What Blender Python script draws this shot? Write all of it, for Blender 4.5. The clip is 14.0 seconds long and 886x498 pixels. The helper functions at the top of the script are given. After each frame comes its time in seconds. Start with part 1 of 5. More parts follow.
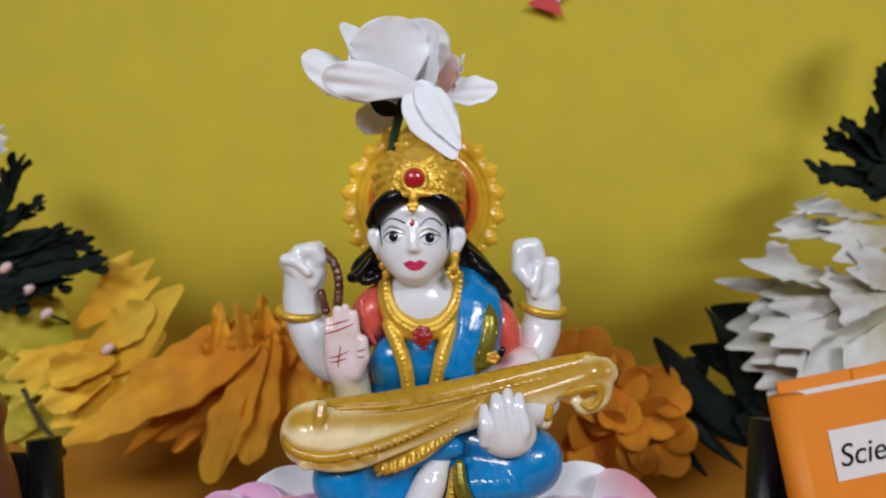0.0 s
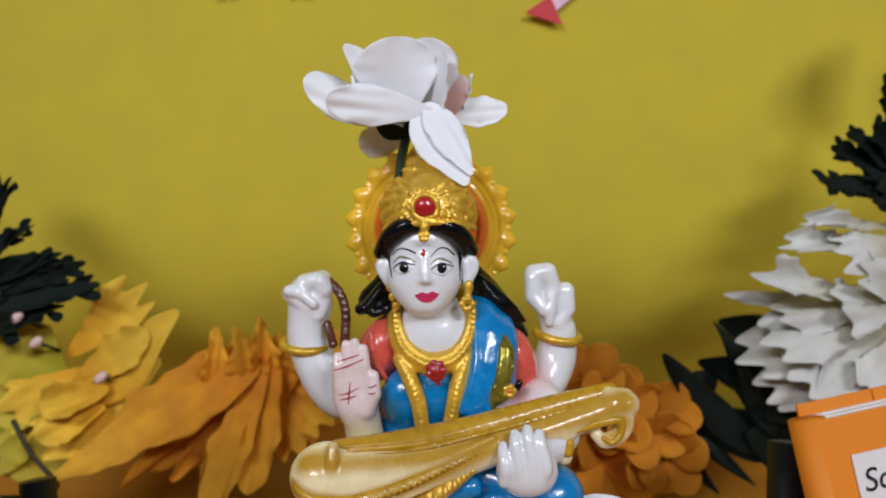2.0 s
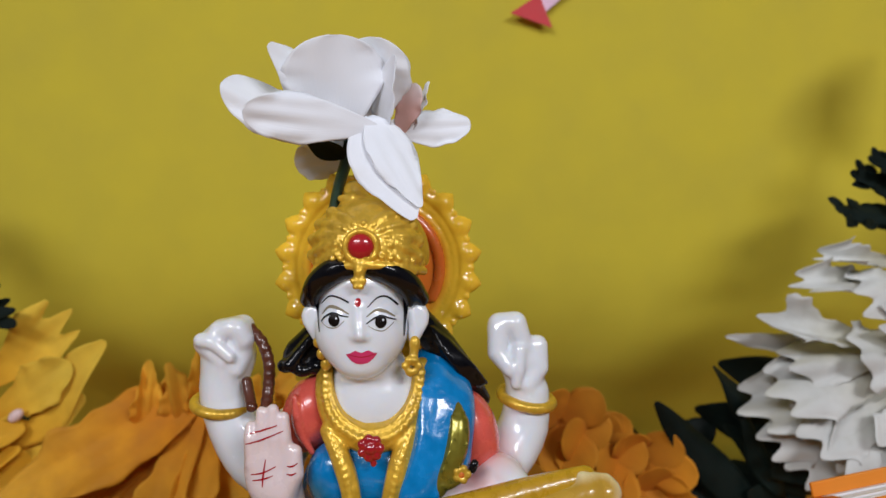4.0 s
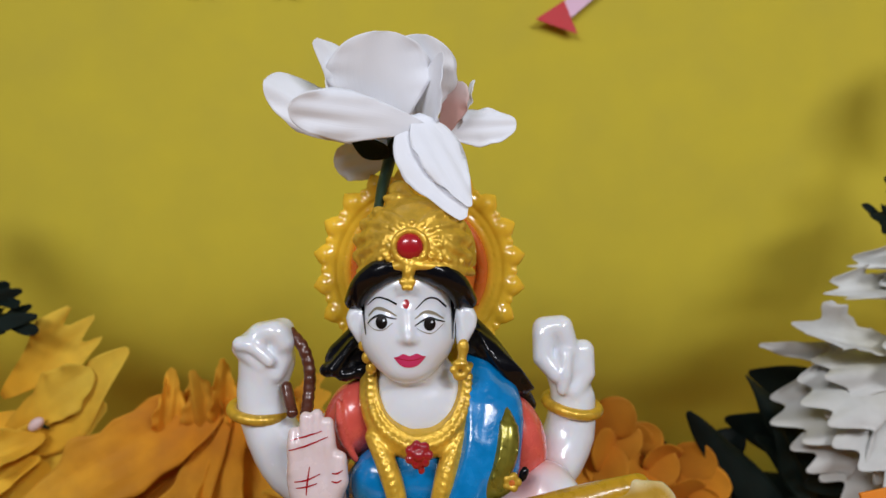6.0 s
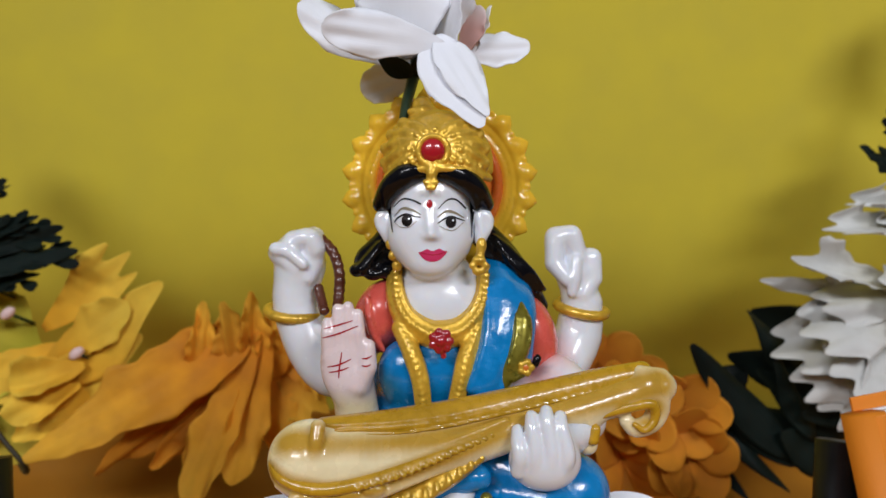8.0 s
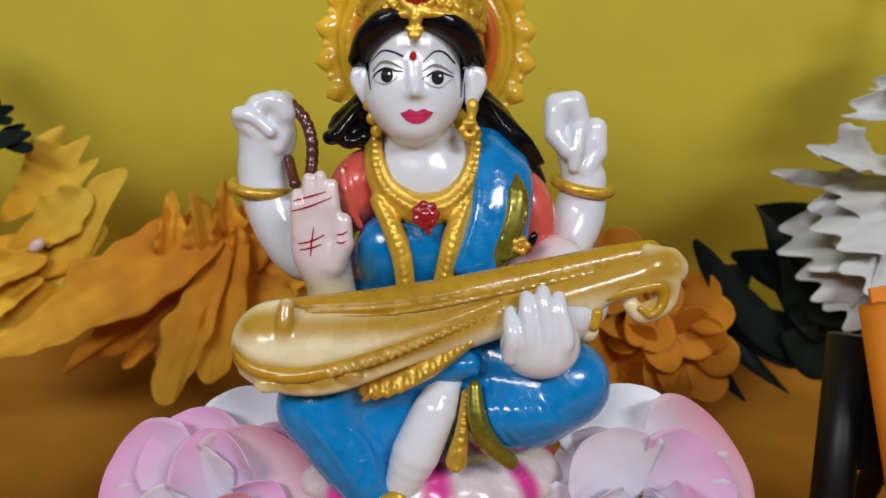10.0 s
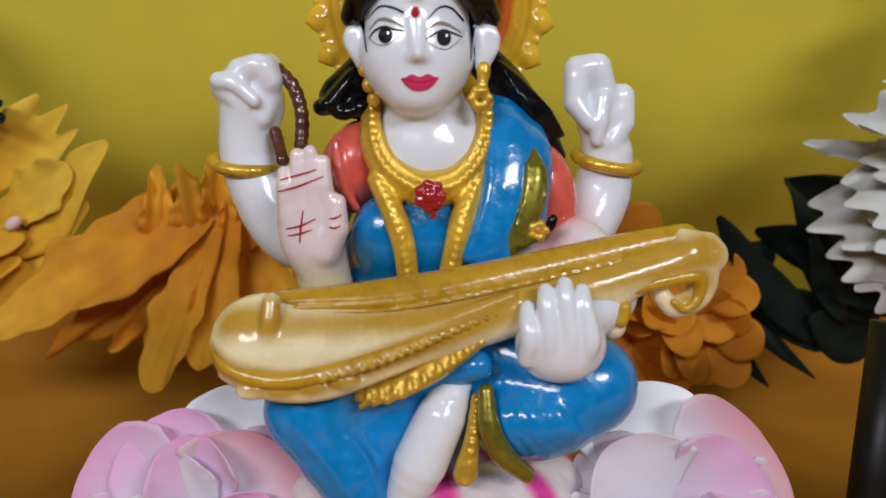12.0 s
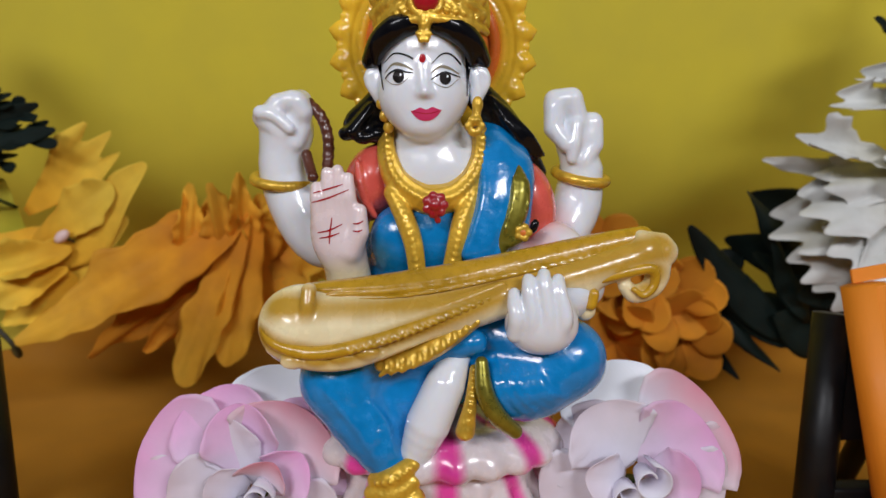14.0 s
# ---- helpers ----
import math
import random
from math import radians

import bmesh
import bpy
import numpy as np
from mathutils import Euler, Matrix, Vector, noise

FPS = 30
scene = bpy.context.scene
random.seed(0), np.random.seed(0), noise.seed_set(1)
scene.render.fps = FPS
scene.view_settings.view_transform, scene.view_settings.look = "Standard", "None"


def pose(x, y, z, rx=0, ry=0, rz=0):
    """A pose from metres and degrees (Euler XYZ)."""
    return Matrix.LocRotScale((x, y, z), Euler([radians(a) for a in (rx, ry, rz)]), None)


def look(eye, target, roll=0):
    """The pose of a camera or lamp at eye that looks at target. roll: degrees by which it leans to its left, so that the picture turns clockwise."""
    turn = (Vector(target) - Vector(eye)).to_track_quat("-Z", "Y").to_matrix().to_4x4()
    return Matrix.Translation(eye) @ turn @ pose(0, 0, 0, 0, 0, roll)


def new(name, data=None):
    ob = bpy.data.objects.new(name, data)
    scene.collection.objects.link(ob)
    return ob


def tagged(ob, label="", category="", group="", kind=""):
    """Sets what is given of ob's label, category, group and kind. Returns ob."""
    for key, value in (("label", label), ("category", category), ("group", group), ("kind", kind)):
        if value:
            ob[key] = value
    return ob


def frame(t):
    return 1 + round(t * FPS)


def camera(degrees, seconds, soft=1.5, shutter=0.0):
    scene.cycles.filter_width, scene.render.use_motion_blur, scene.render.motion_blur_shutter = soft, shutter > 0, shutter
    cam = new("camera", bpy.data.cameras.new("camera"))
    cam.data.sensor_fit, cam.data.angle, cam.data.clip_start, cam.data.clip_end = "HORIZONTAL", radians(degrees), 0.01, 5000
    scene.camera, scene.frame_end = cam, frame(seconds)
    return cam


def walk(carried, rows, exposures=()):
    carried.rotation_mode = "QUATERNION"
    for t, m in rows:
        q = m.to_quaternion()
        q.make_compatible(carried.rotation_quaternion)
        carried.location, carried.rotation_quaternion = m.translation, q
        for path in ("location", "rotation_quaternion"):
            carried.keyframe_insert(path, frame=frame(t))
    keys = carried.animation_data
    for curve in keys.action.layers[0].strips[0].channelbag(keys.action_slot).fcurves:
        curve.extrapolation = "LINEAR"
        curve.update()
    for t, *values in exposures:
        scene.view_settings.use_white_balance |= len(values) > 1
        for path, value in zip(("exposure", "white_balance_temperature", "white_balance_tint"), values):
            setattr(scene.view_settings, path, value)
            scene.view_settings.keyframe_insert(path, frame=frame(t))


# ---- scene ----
cam = camera(62.4, 14.0)
cam.data.dof.use_dof, cam.data.dof.focus_distance, cam.data.dof.aperture_fstop = True, 0.165, 18.0
METRES, EYE, TILT, LEAN, TURN = 0.2, 0.16, -3.0, 0.0, 0.0
ROWS = [
    (0.0, 0.0, 0.0, 0.0, 0.0, 0.0, -0.0),
    (0.5, 0.0024, -0.008, -0.0012, -0.42, -0.06, 0.34),
    (1.0, -0.0164, -0.0068, 0.0055, -0.78, 0.24, 0.74),
    (1.5, -0.0384, -0.0071, 0.0122, -0.86, 0.16, 1.01),
    (2.0, -0.0351, 0.0448, 0.0443, -1.02, -0.1, 1.03),
    (2.5, 0.0296, 0.1205, 0.0779, -0.51, -0.05, 0.63),
    (3.0, 0.0477, 0.174, 0.0938, -0.57, -0.19, 0.15),
    (5.5, -0.006, 0.2611, 0.0944, -1.25, 0.93, -0.28),
    (6.0, -0.0197, 0.2586, 0.0817, -1.06, 1.16, -0.36),
    (6.5, -0.0354, 0.2544, 0.0672, -0.88, 1.26, -0.57),
    (7.0, -0.0383, 0.2381, 0.0568, -0.68, 1.41, -0.1),
    (7.5, -0.03, 0.2106, 0.0229, -0.48, 1.19, 0.07),
    (8.0, -0.0328, 0.1842, -0.0213, -0.3, 0.35, -0.37),
    (8.5, -0.0253, 0.1716, -0.0738, -0.47, -1.09, -0.59),
    (11.0, -0.0256, 0.3615, -0.078, -1.12, -8.05, -0.75),
    (11.5, -0.0328, 0.3676, -0.075, -0.95, -8.37, -0.64),
    (12.0, -0.0275, 0.3801, -0.0745, -0.74, -8.46, -0.67),
    (12.5, -0.0261, 0.3828, -0.0842, -0.67, -8.66, -0.76),
    (13.0, -0.0232, 0.3409, -0.0952, -0.67, -8.45, -0.58),
    (13.5, -0.0326, 0.2708, -0.0883, -0.74, -7.81, -0.4),
    (14.0, -0.0338, 0.2197, -0.0748, -0.86, -6.93, -0.25),
]
walk(cam, [(t, pose(0, 0, EYE, TILT, LEAN, TURN) @ pose(METRES * x, METRES * y, METRES * z, 90 + pitch, roll, yaw)) for t, x, y, z, yaw, pitch, roll in ROWS])


# ---- light ----
world = bpy.data.worlds.new("room_air")
world.use_nodes = True
world.node_tree.nodes["Background"].inputs[0].default_value = (0.9, 0.95, 1.0, 1)
world.node_tree.nodes["Background"].inputs[1].default_value = 0.25
scene.world = world
scene.view_settings.exposure = 0.0


def area_lamp(name, eye, target, sx, sy, power, colour):
    data = bpy.data.lights.new(name, "AREA")
    data.shape, data.size, data.size_y, data.energy, data.color = "RECTANGLE", sx, sy, power, colour
    ob = new(name, data)
    ob.matrix_world = look(eye, target)
    return ob


LAMP_AIM = (0, 0.28, 0.15)
# place, width, height and power of each lamp
LAMPS = (((-0.76, -1.22, 1.04), 0.90, 0.30, 16.2), ((0.76, -1.22, 1.04), 0.75, 0.22, 16.0))
for lamp_eye, lamp_w, lamp_h, lamp_power in LAMPS:
    area_lamp("panel_glow", lamp_eye, LAMP_AIM, lamp_w, lamp_h, lamp_power, (0.935, 0.945, 1.0))


# ---- materials ----
def mat(name, colour, rough=0.5, metal=0.0, coat=0.0, sss=0.0, vary=0.15, scale=60.0, bump=0.0, bump_scale=400.0, tip=None, tip_at=(0.5, 1.0), sheen=0.0, trans=0.0, streak=0.0, air=None, spec=0.5):
    """A Principled material with mottling at two sizes, relief, and if wanted a second dye towards the petal's tip."""
    m = bpy.data.materials.new(name)
    m.use_nodes = True
    nt = m.node_tree
    b = nt.nodes["Principled BSDF"]
    coord = nt.nodes.new("ShaderNodeTexCoord")
    info = nt.nodes.new("ShaderNodeObjectInfo")

    def noise_at(s, detail=4.0):
        n = nt.nodes.new("ShaderNodeTexNoise")
        n.inputs["Scale"].default_value, n.inputs["Detail"].default_value = s, detail
        nt.links.new(coord.outputs["Object"], n.inputs["Vector"])
        return n

    def mix(kind, fac, a, c):
        x = nt.nodes.new("ShaderNodeMix")
        x.data_type, x.blend_type = "RGBA", kind
        for sock, v in ((x.inputs[0], fac), (x.inputs[6], a), (x.inputs[7], c)):
            if isinstance(v, (int, float, tuple)):
                sock.default_value = v
            else:
                nt.links.new(v, sock)
        return x.outputs[2]

    def remap(sock, a, c, d, e):
        r = nt.nodes.new("ShaderNodeMapRange")
        for i, v in enumerate((a, c, d, e)):
            r.inputs[i + 1].default_value = v
        nt.links.new(sock, r.inputs[0])
        return r.outputs[0]

    col = (*colour, 1)
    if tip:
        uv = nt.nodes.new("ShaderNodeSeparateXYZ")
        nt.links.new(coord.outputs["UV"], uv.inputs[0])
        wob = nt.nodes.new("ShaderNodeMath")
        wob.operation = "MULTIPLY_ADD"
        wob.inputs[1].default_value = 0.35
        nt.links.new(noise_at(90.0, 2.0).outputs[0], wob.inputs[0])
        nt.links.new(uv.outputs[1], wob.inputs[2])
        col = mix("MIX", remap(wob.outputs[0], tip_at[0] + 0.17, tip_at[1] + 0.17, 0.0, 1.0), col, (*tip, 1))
    if air:
        dye = nt.nodes.new("ShaderNodeAttribute")
        dye.attribute_name = "airbrush"
        col = mix("MIX", dye.outputs["Fac"], col, (*air, 1))
    big, small = noise_at(scale * 0.2, 3.0), noise_at(scale * 3.0, 5.0)
    if vary:
        grey = nt.nodes.new("ShaderNodeCombineXYZ")
        add = nt.nodes.new("ShaderNodeMath")
        add.operation = "ADD"
        nt.links.new(remap(big.outputs[0], 0.3, 0.7, 1 - vary, 1 + vary * 0.5), add.inputs[0])
        nt.links.new(remap(small.outputs[0], 0.3, 0.7, -vary * 0.4, vary * 0.4), add.inputs[1])
        own = nt.nodes.new("ShaderNodeMath")
        own.operation = "ADD"
        nt.links.new(add.outputs[0], own.inputs[0])
        nt.links.new(remap(info.outputs["Random"], 0, 1, -vary * 0.4, vary * 0.4), own.inputs[1])
        for i in range(3):
            nt.links.new(own.outputs[0], grey.inputs[i])
        col = mix("MULTIPLY", 1.0, col, grey.outputs[0])
    if isinstance(col, tuple):
        b.inputs["Base Color"].default_value = col
    else:
        nt.links.new(col, b.inputs["Base Color"])
    nt.links.new(remap(small.outputs[0], 0.3, 0.7, max(rough - 0.06, 0.02), min(rough + 0.08, 1)), b.inputs["Roughness"])
    b.inputs["Metallic"].default_value = metal
    b.inputs["Specular IOR Level"].default_value = spec
    b.inputs["Coat Weight"].default_value = coat
    b.inputs["Coat Roughness"].default_value = 0.06
    b.inputs["Sheen Weight"].default_value = sheen
    if sss:
        b.inputs["Subsurface Weight"].default_value = sss
        b.inputs["Subsurface Radius"].default_value = (1.0, 0.7, 0.5)
        b.inputs["Subsurface Scale"].default_value = 0.002
    if trans:
        tl = nt.nodes.new("ShaderNodeBsdfTranslucent")
        if isinstance(col, tuple):
            tl.inputs[0].default_value = col
        else:
            nt.links.new(col, tl.inputs[0])
        ms = nt.nodes.new("ShaderNodeMixShader")
        ms.inputs[0].default_value = trans
        nt.links.new(b.outputs[0], ms.inputs[1])
        nt.links.new(tl.outputs[0], ms.inputs[2])
        nt.links.new(ms.outputs[0], nt.nodes["Material Output"].inputs["Surface"])
    if bump:
        bn = nt.nodes.new("ShaderNodeBump")
        bn.inputs["Strength"].default_value = bump
        bn.inputs["Distance"].default_value = 0.0006
        src = noise_at(bump_scale, 3.0)
        if streak:
            mp = nt.nodes.new("ShaderNodeMapping")
            mp.inputs["Scale"].default_value = (streak, 2.0, 1.0)
            nt.links.new(coord.outputs["UV"], mp.inputs[0])
            src = nt.nodes.new("ShaderNodeTexNoise")
            src.inputs["Scale"].default_value = 1.0
            nt.links.new(mp.outputs[0], src.inputs["Vector"])
        nt.links.new(src.outputs[0], bn.inputs["Height"])
        nt.links.new(bn.outputs[0], b.inputs["Normal"])
    return m


def weave(name, colour, period=0.0007, vary=0.12):
    """Plain-woven cloth with a visible thread grid and slow unevenness of dye."""
    m = mat(name, colour, 0.85, vary=vary, scale=12.0)
    nt = m.node_tree
    b = nt.nodes["Principled BSDF"]
    coord = nt.nodes.new("ShaderNodeTexCoord")
    bn = nt.nodes.new("ShaderNodeBump")
    bn.inputs["Strength"].default_value, bn.inputs["Distance"].default_value = 0.15, 0.0002
    add = nt.nodes.new("ShaderNodeMath")
    add.operation = "ADD"
    for i, axis in enumerate(("X", "Z")):
        w = nt.nodes.new("ShaderNodeTexWave")
        w.bands_direction = axis
        w.inputs["Scale"].default_value = 0.314 / period
        w.inputs["Distortion"].default_value = 1.5
        nt.links.new(coord.outputs["Object"], w.inputs["Vector"])
        nt.links.new(w.outputs["Fac"], add.inputs[i])
    nt.links.new(add.outputs[0], bn.inputs["Height"])
    nt.links.new(bn.outputs[0], b.inputs["Normal"])
    return m


M = {
    "backdrop": weave("yellow_cotton", (0.565, 0.465, 0.034)),
    "table": weave("orange_cotton", (0.52, 0.225, 0.012), vary=0.2),
    "skin": mat("white_resin", (0.80, 0.83, 0.89), 0.2, coat=0.6, sss=0.25, vary=0.05, bump=0.12, bump_scale=170, air=(0.80, 0.30, 0.26)),
    "palm": mat("pink_white_resin", (0.82, 0.68, 0.69), 0.25, coat=0.6, sss=0.2, vary=0.06, air=(0.72, 0.62, 0.30)),
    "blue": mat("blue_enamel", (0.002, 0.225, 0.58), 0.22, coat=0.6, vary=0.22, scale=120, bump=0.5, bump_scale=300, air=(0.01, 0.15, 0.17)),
    "gold": mat("gold_paint", (0.80, 0.49, 0.05), 0.34, metal=0.4, coat=0.3, vary=0.35, scale=150, bump=0.6, bump_scale=520),
    "olive": mat("olive_gold_paint", (0.30, 0.26, 0.03), 0.3, metal=0.6, coat=0.4, vary=0.35, scale=150),
    "red": mat("coral_red_enamel", (0.74, 0.11, 0.08), 0.25, coat=0.6, vary=0.2, scale=100),
    "ruby": mat("ruby_paint", (0.45, 0.012, 0.02), 0.2, coat=0.8, vary=0.2),
    "hair": mat("black_enamel", (0.004, 0.004, 0.006), 0.2, coat=0.25, spec=0.25, vary=0.2, bump=0.1, bump_scale=200),
    "halo": mat("amber_resin", (1.0, 0.60, 0.04), 0.18, coat=0.7, sss=0.0, vary=0.15, scale=100, bump=0.2, bump_scale=260, air=(0.95, 0.24, 0.03)),
    "coral": mat("orange_resin", (0.85, 0.20, 0.03), 0.25, coat=0.5, sss=0.4, vary=0.15),
    "cream": mat("cream_resin", (0.92, 0.80, 0.50), 0.25, coat=0.5, sss=0.15, vary=0.12, scale=80, bump=0.15, bump_scale=300, air=(0.52, 0.29, 0.014)),
    "ochre": mat("ochre_gold_paint", (0.52, 0.29, 0.014), 0.28, metal=0.0, coat=0.5, vary=0.35, scale=110, bump=0.45, bump_scale=420),
    "brown": mat("brown_bead", (0.12, 0.035, 0.018), 0.3, coat=0.4, vary=0.3),
    "lip": mat("lip_paint", (0.62, 0.04, 0.13), 0.2, coat=0.8, vary=0.08),
    "ink": mat("black_ink", (0.01, 0.009, 0.01), 0.5, spec=0.2, vary=0.0),
    "iris": mat("dark_brown_ink", (0.008, 0.005, 0.004), 0.35, spec=0.06, vary=0.0),
    "crease": mat("grey_brown_ink", (0.26, 0.22, 0.15), 0.45, spec=0.2, vary=0.1),
    "base": mat("white_lotus_resin", (0.80, 0.70, 0.72), 0.25, coat=0.6, sss=0.2, vary=0.15, scale=90, air=(0.80, 0.06, 0.36)),
    "white_petal": mat("white_fabric", (0.88, 0.91, 0.98), 0.75, vary=0.03, scale=40, trans=0.04, bump=0.1, streak=40),
    "blush_petal": mat("blush_fabric", (0.80, 0.50, 0.46), 0.75, vary=0.08, trans=0.25, tip=(0.82, 0.74, 0.76), tip_at=(0.55, 1.0), bump=0.2, streak=40),
    "pink_petal": mat("pink_edged_fabric", (0.88, 0.86, 0.93), 0.75, vary=0.06, trans=0.3, tip=(0.82, 0.36, 0.46), tip_at=(0.45, 1.0), bump=0.1, streak=40),
    "rose_petal": mat("rose_fabric", (0.90, 0.76, 0.92), 0.75, vary=0.08, trans=0.3, tip=(0.90, 0.50, 0.80), tip_at=(0.4, 1.0), bump=0.1, streak=40),
    "lilac_petal": mat("pale_lilac_fabric", (0.90, 0.88, 0.97), 0.75, vary=0.06, trans=0.3, tip=(0.85, 0.76, 0.84), tip_at=(0.4, 1.0), bump=0.1, streak=40),
    "orange_petal": mat("orange_fabric", (0.80, 0.29, 0.010), 0.8, vary=0.25, scale=30, trans=0.2, tip=(0.88, 0.48, 0.035), tip_at=(0.2, 0.9), bump=0.25, streak=30),
    "rust_petal": mat("rust_orange_fabric", (0.62, 0.20, 0.008), 0.8, vary=0.2, scale=30, trans=0.15, tip=(0.70, 0.28, 0.014), tip_at=(0.2, 0.9), bump=0.2, streak=30),
    "yellow_petal": mat("golden_yellow_fabric", (0.74, 0.38, 0.016), 0.8, vary=0.25, scale=30, trans=0.14, tip=(0.80, 0.53, 0.05), tip_at=(0.2, 0.9), bump=0.25, streak=30),
    "lime_petal": mat("lime_yellow_fabric", (0.55, 0.50, 0.03), 0.8, vary=0.2, scale=30, trans=0.25, tip=(0.68, 0.55, 0.06), tip_at=(0.2, 0.9), bump=0.25, streak=30),
    # ivory roots are coloured darker, standing in for shade within the flowers
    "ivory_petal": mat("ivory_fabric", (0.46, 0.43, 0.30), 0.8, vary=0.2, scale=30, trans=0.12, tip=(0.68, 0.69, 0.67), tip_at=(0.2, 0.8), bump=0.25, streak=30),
    "leaf": mat("dark_green_fabric", (0.004, 0.010, 0.008), 0.6, spec=0.2, vary=0.4, scale=60, bump=0.4, streak=14),
    "stem": mat("green_plastic", (0.015, 0.04, 0.02), 0.45, vary=0.3),
    "bud": mat("pale_pink_plastic", (0.72, 0.52, 0.50), 0.5, vary=0.1),
    "wire": mat("dark_wire", (0.03, 0.025, 0.01), 0.5, vary=0.2),
    "easel": mat("black_lacquer", (0.006, 0.006, 0.007), 0.4, spec=0.3, vary=0.3, bump=0.1),
    "book": mat("orange_paper", (0.78, 0.24, 0.012), 0.6, vary=0.06, scale=30, bump=0.1),
    "paper": mat("white_paper", (0.76, 0.75, 0.78), 0.7, vary=0.05, bump=0.1),
    "doll": mat("brown_painted_clay", (0.13, 0.05, 0.035), 0.4, coat=0.3, vary=0.3),
    "red_paper": mat("red_paper", (0.62, 0.05, 0.06), 0.7, vary=0.1),
    "pink_paper": mat("pink_paper", (0.82, 0.55, 0.72), 0.7, vary=0.08),
    "olive_leaf": mat("olive_fabric", (0.20, 0.16, 0.02), 0.7, vary=0.2),
    "plaster": mat("grey_plaster", (0.26, 0.26, 0.27), 0.9, vary=0.06, scale=4, bump=0.2),
    "floor": mat("grey_floor", (0.22, 0.21, 0.20), 0.4, vary=0.15, scale=5),
    "lamp": mat("lamp_body", (0.8, 0.8, 0.8), 0.4, vary=0.02),
}


# ---- building helpers ----
def mesh_object(name, bm, material, smooth=True):
    me = bpy.data.meshes.new(name)
    for f in bm.faces:
        f.smooth = smooth
    bm.to_mesh(me)
    bm.free()
    me.materials.append(material)
    return new(name, me)


def part(name, bm, material, parent, label="", smooth=True):
    """One mesh, drawn in the world's metres, under a thing or a part."""
    inv = parent.matrix_world.inverted() if parent.parent is None else (parent.parent.matrix_world @ parent.matrix_basis).inverted()
    bm.transform(inv)
    ob = mesh_object(name, bm, material, smooth)
    ob.parent = parent
    return tagged(ob, label)


def thing(name, at, label, category, group=""):
    ob = new(name)
    ob.empty_display_size = 0.01
    ob.matrix_world = pose(*at)
    ob.location = at
    bpy.context.view_layer.update()
    return tagged(ob, label, category, group)


def box(x0, x1, y0, y1, z0, z1, bevel=0.0):
    bm = bmesh.new()
    bmesh.ops.create_cube(bm, size=1, matrix=Matrix.Translation(((x0 + x1) / 2, (y0 + y1) / 2, (z0 + z1) / 2)) @ Matrix.Diagonal((x1 - x0, y1 - y0, z1 - z0, 1)))
    if bevel:
        bmesh.ops.bevel(bm, geom=bm.edges[:], offset=bevel, segments=2, affect="EDGES", profile=0.5)
    return bm


def spline(points, n):
    """n points of a smooth curve through points."""
    p = [np.array(q, float) for q in points]
    p = [2 * p[0] - p[1]] + p + [2 * p[-1] - p[-2]]
    out = []
    for s in np.linspace(0, len(p) - 3 - 1e-6, n):
        i = int(s)
        f = s - i
        a, b, c, d = p[i:i + 4]
        out.append(0.5 * (2 * b + (c - a) * f + (2 * a - 5 * b + 4 * c - d) * f * f + (3 * b - a - 3 * c + d) * f ** 3))
    return out


def rod(points, radii, sides=10, n=0):
    """A round tube through points (metres), with a radius at each end or at each point."""
    pts = [Vector(p) for p in (spline(points, n) if n else points)]
    rs = np.interp(np.linspace(0, 1, len(pts)), np.linspace(0, 1, len(radii)), radii)
    bm = bmesh.new()
    rings = []
    for i, p in enumerate(pts):
        d = (pts[min(i + 1, len(pts) - 1)] - pts[max(i - 1, 0)]).normalized()
        u = d.orthogonal().normalized() if i == 0 else (u - d * u.dot(d)).normalized()
        w = d.cross(u)
        rings.append([bm.verts.new(p + float(rs[i]) * (math.cos(a) * u + math.sin(a) * w)) for a in (2 * math.pi * k / sides for k in range(sides))])
    for a, b in zip(rings, rings[1:]):
        for k in range(sides):
            bm.faces.new((a[k], a[(k + 1) % sides], b[(k + 1) % sides], b[k]))
    bm.faces.new(rings[0][::-1])
    bm.faces.new(rings[-1])
    return bm


def thicken(bm, depth):
    """Gives a sheet a back and a rim."""
    bm.normal_update()
    uvl = bm.loops.layers.uv.active
    front, rim = bm.faces[:], [e for e in bm.edges if e.is_boundary]
    back = {v: bm.verts.new(v.co - v.normal * depth) for v in bm.verts[:]}
    for f in front:
        g = bm.faces.new([back[v] for v in reversed(f.verts)])
        if uvl:
            for a, b in zip(reversed(f.loops[:]), g.loops):
                b[uvl].uv = a[uvl].uv
    for e in rim:
        lp = e.link_loops[0]
        a, b = lp.vert, lp.link_loop_next.vert
        g = bm.faces.new((b, a, back[a], back[b]))
        if uvl:
            for lq, src in zip(g.loops, (lp.link_loop_next, lp, lp, lp.link_loop_next)):
                lq[uvl].uv = src[uvl].uv


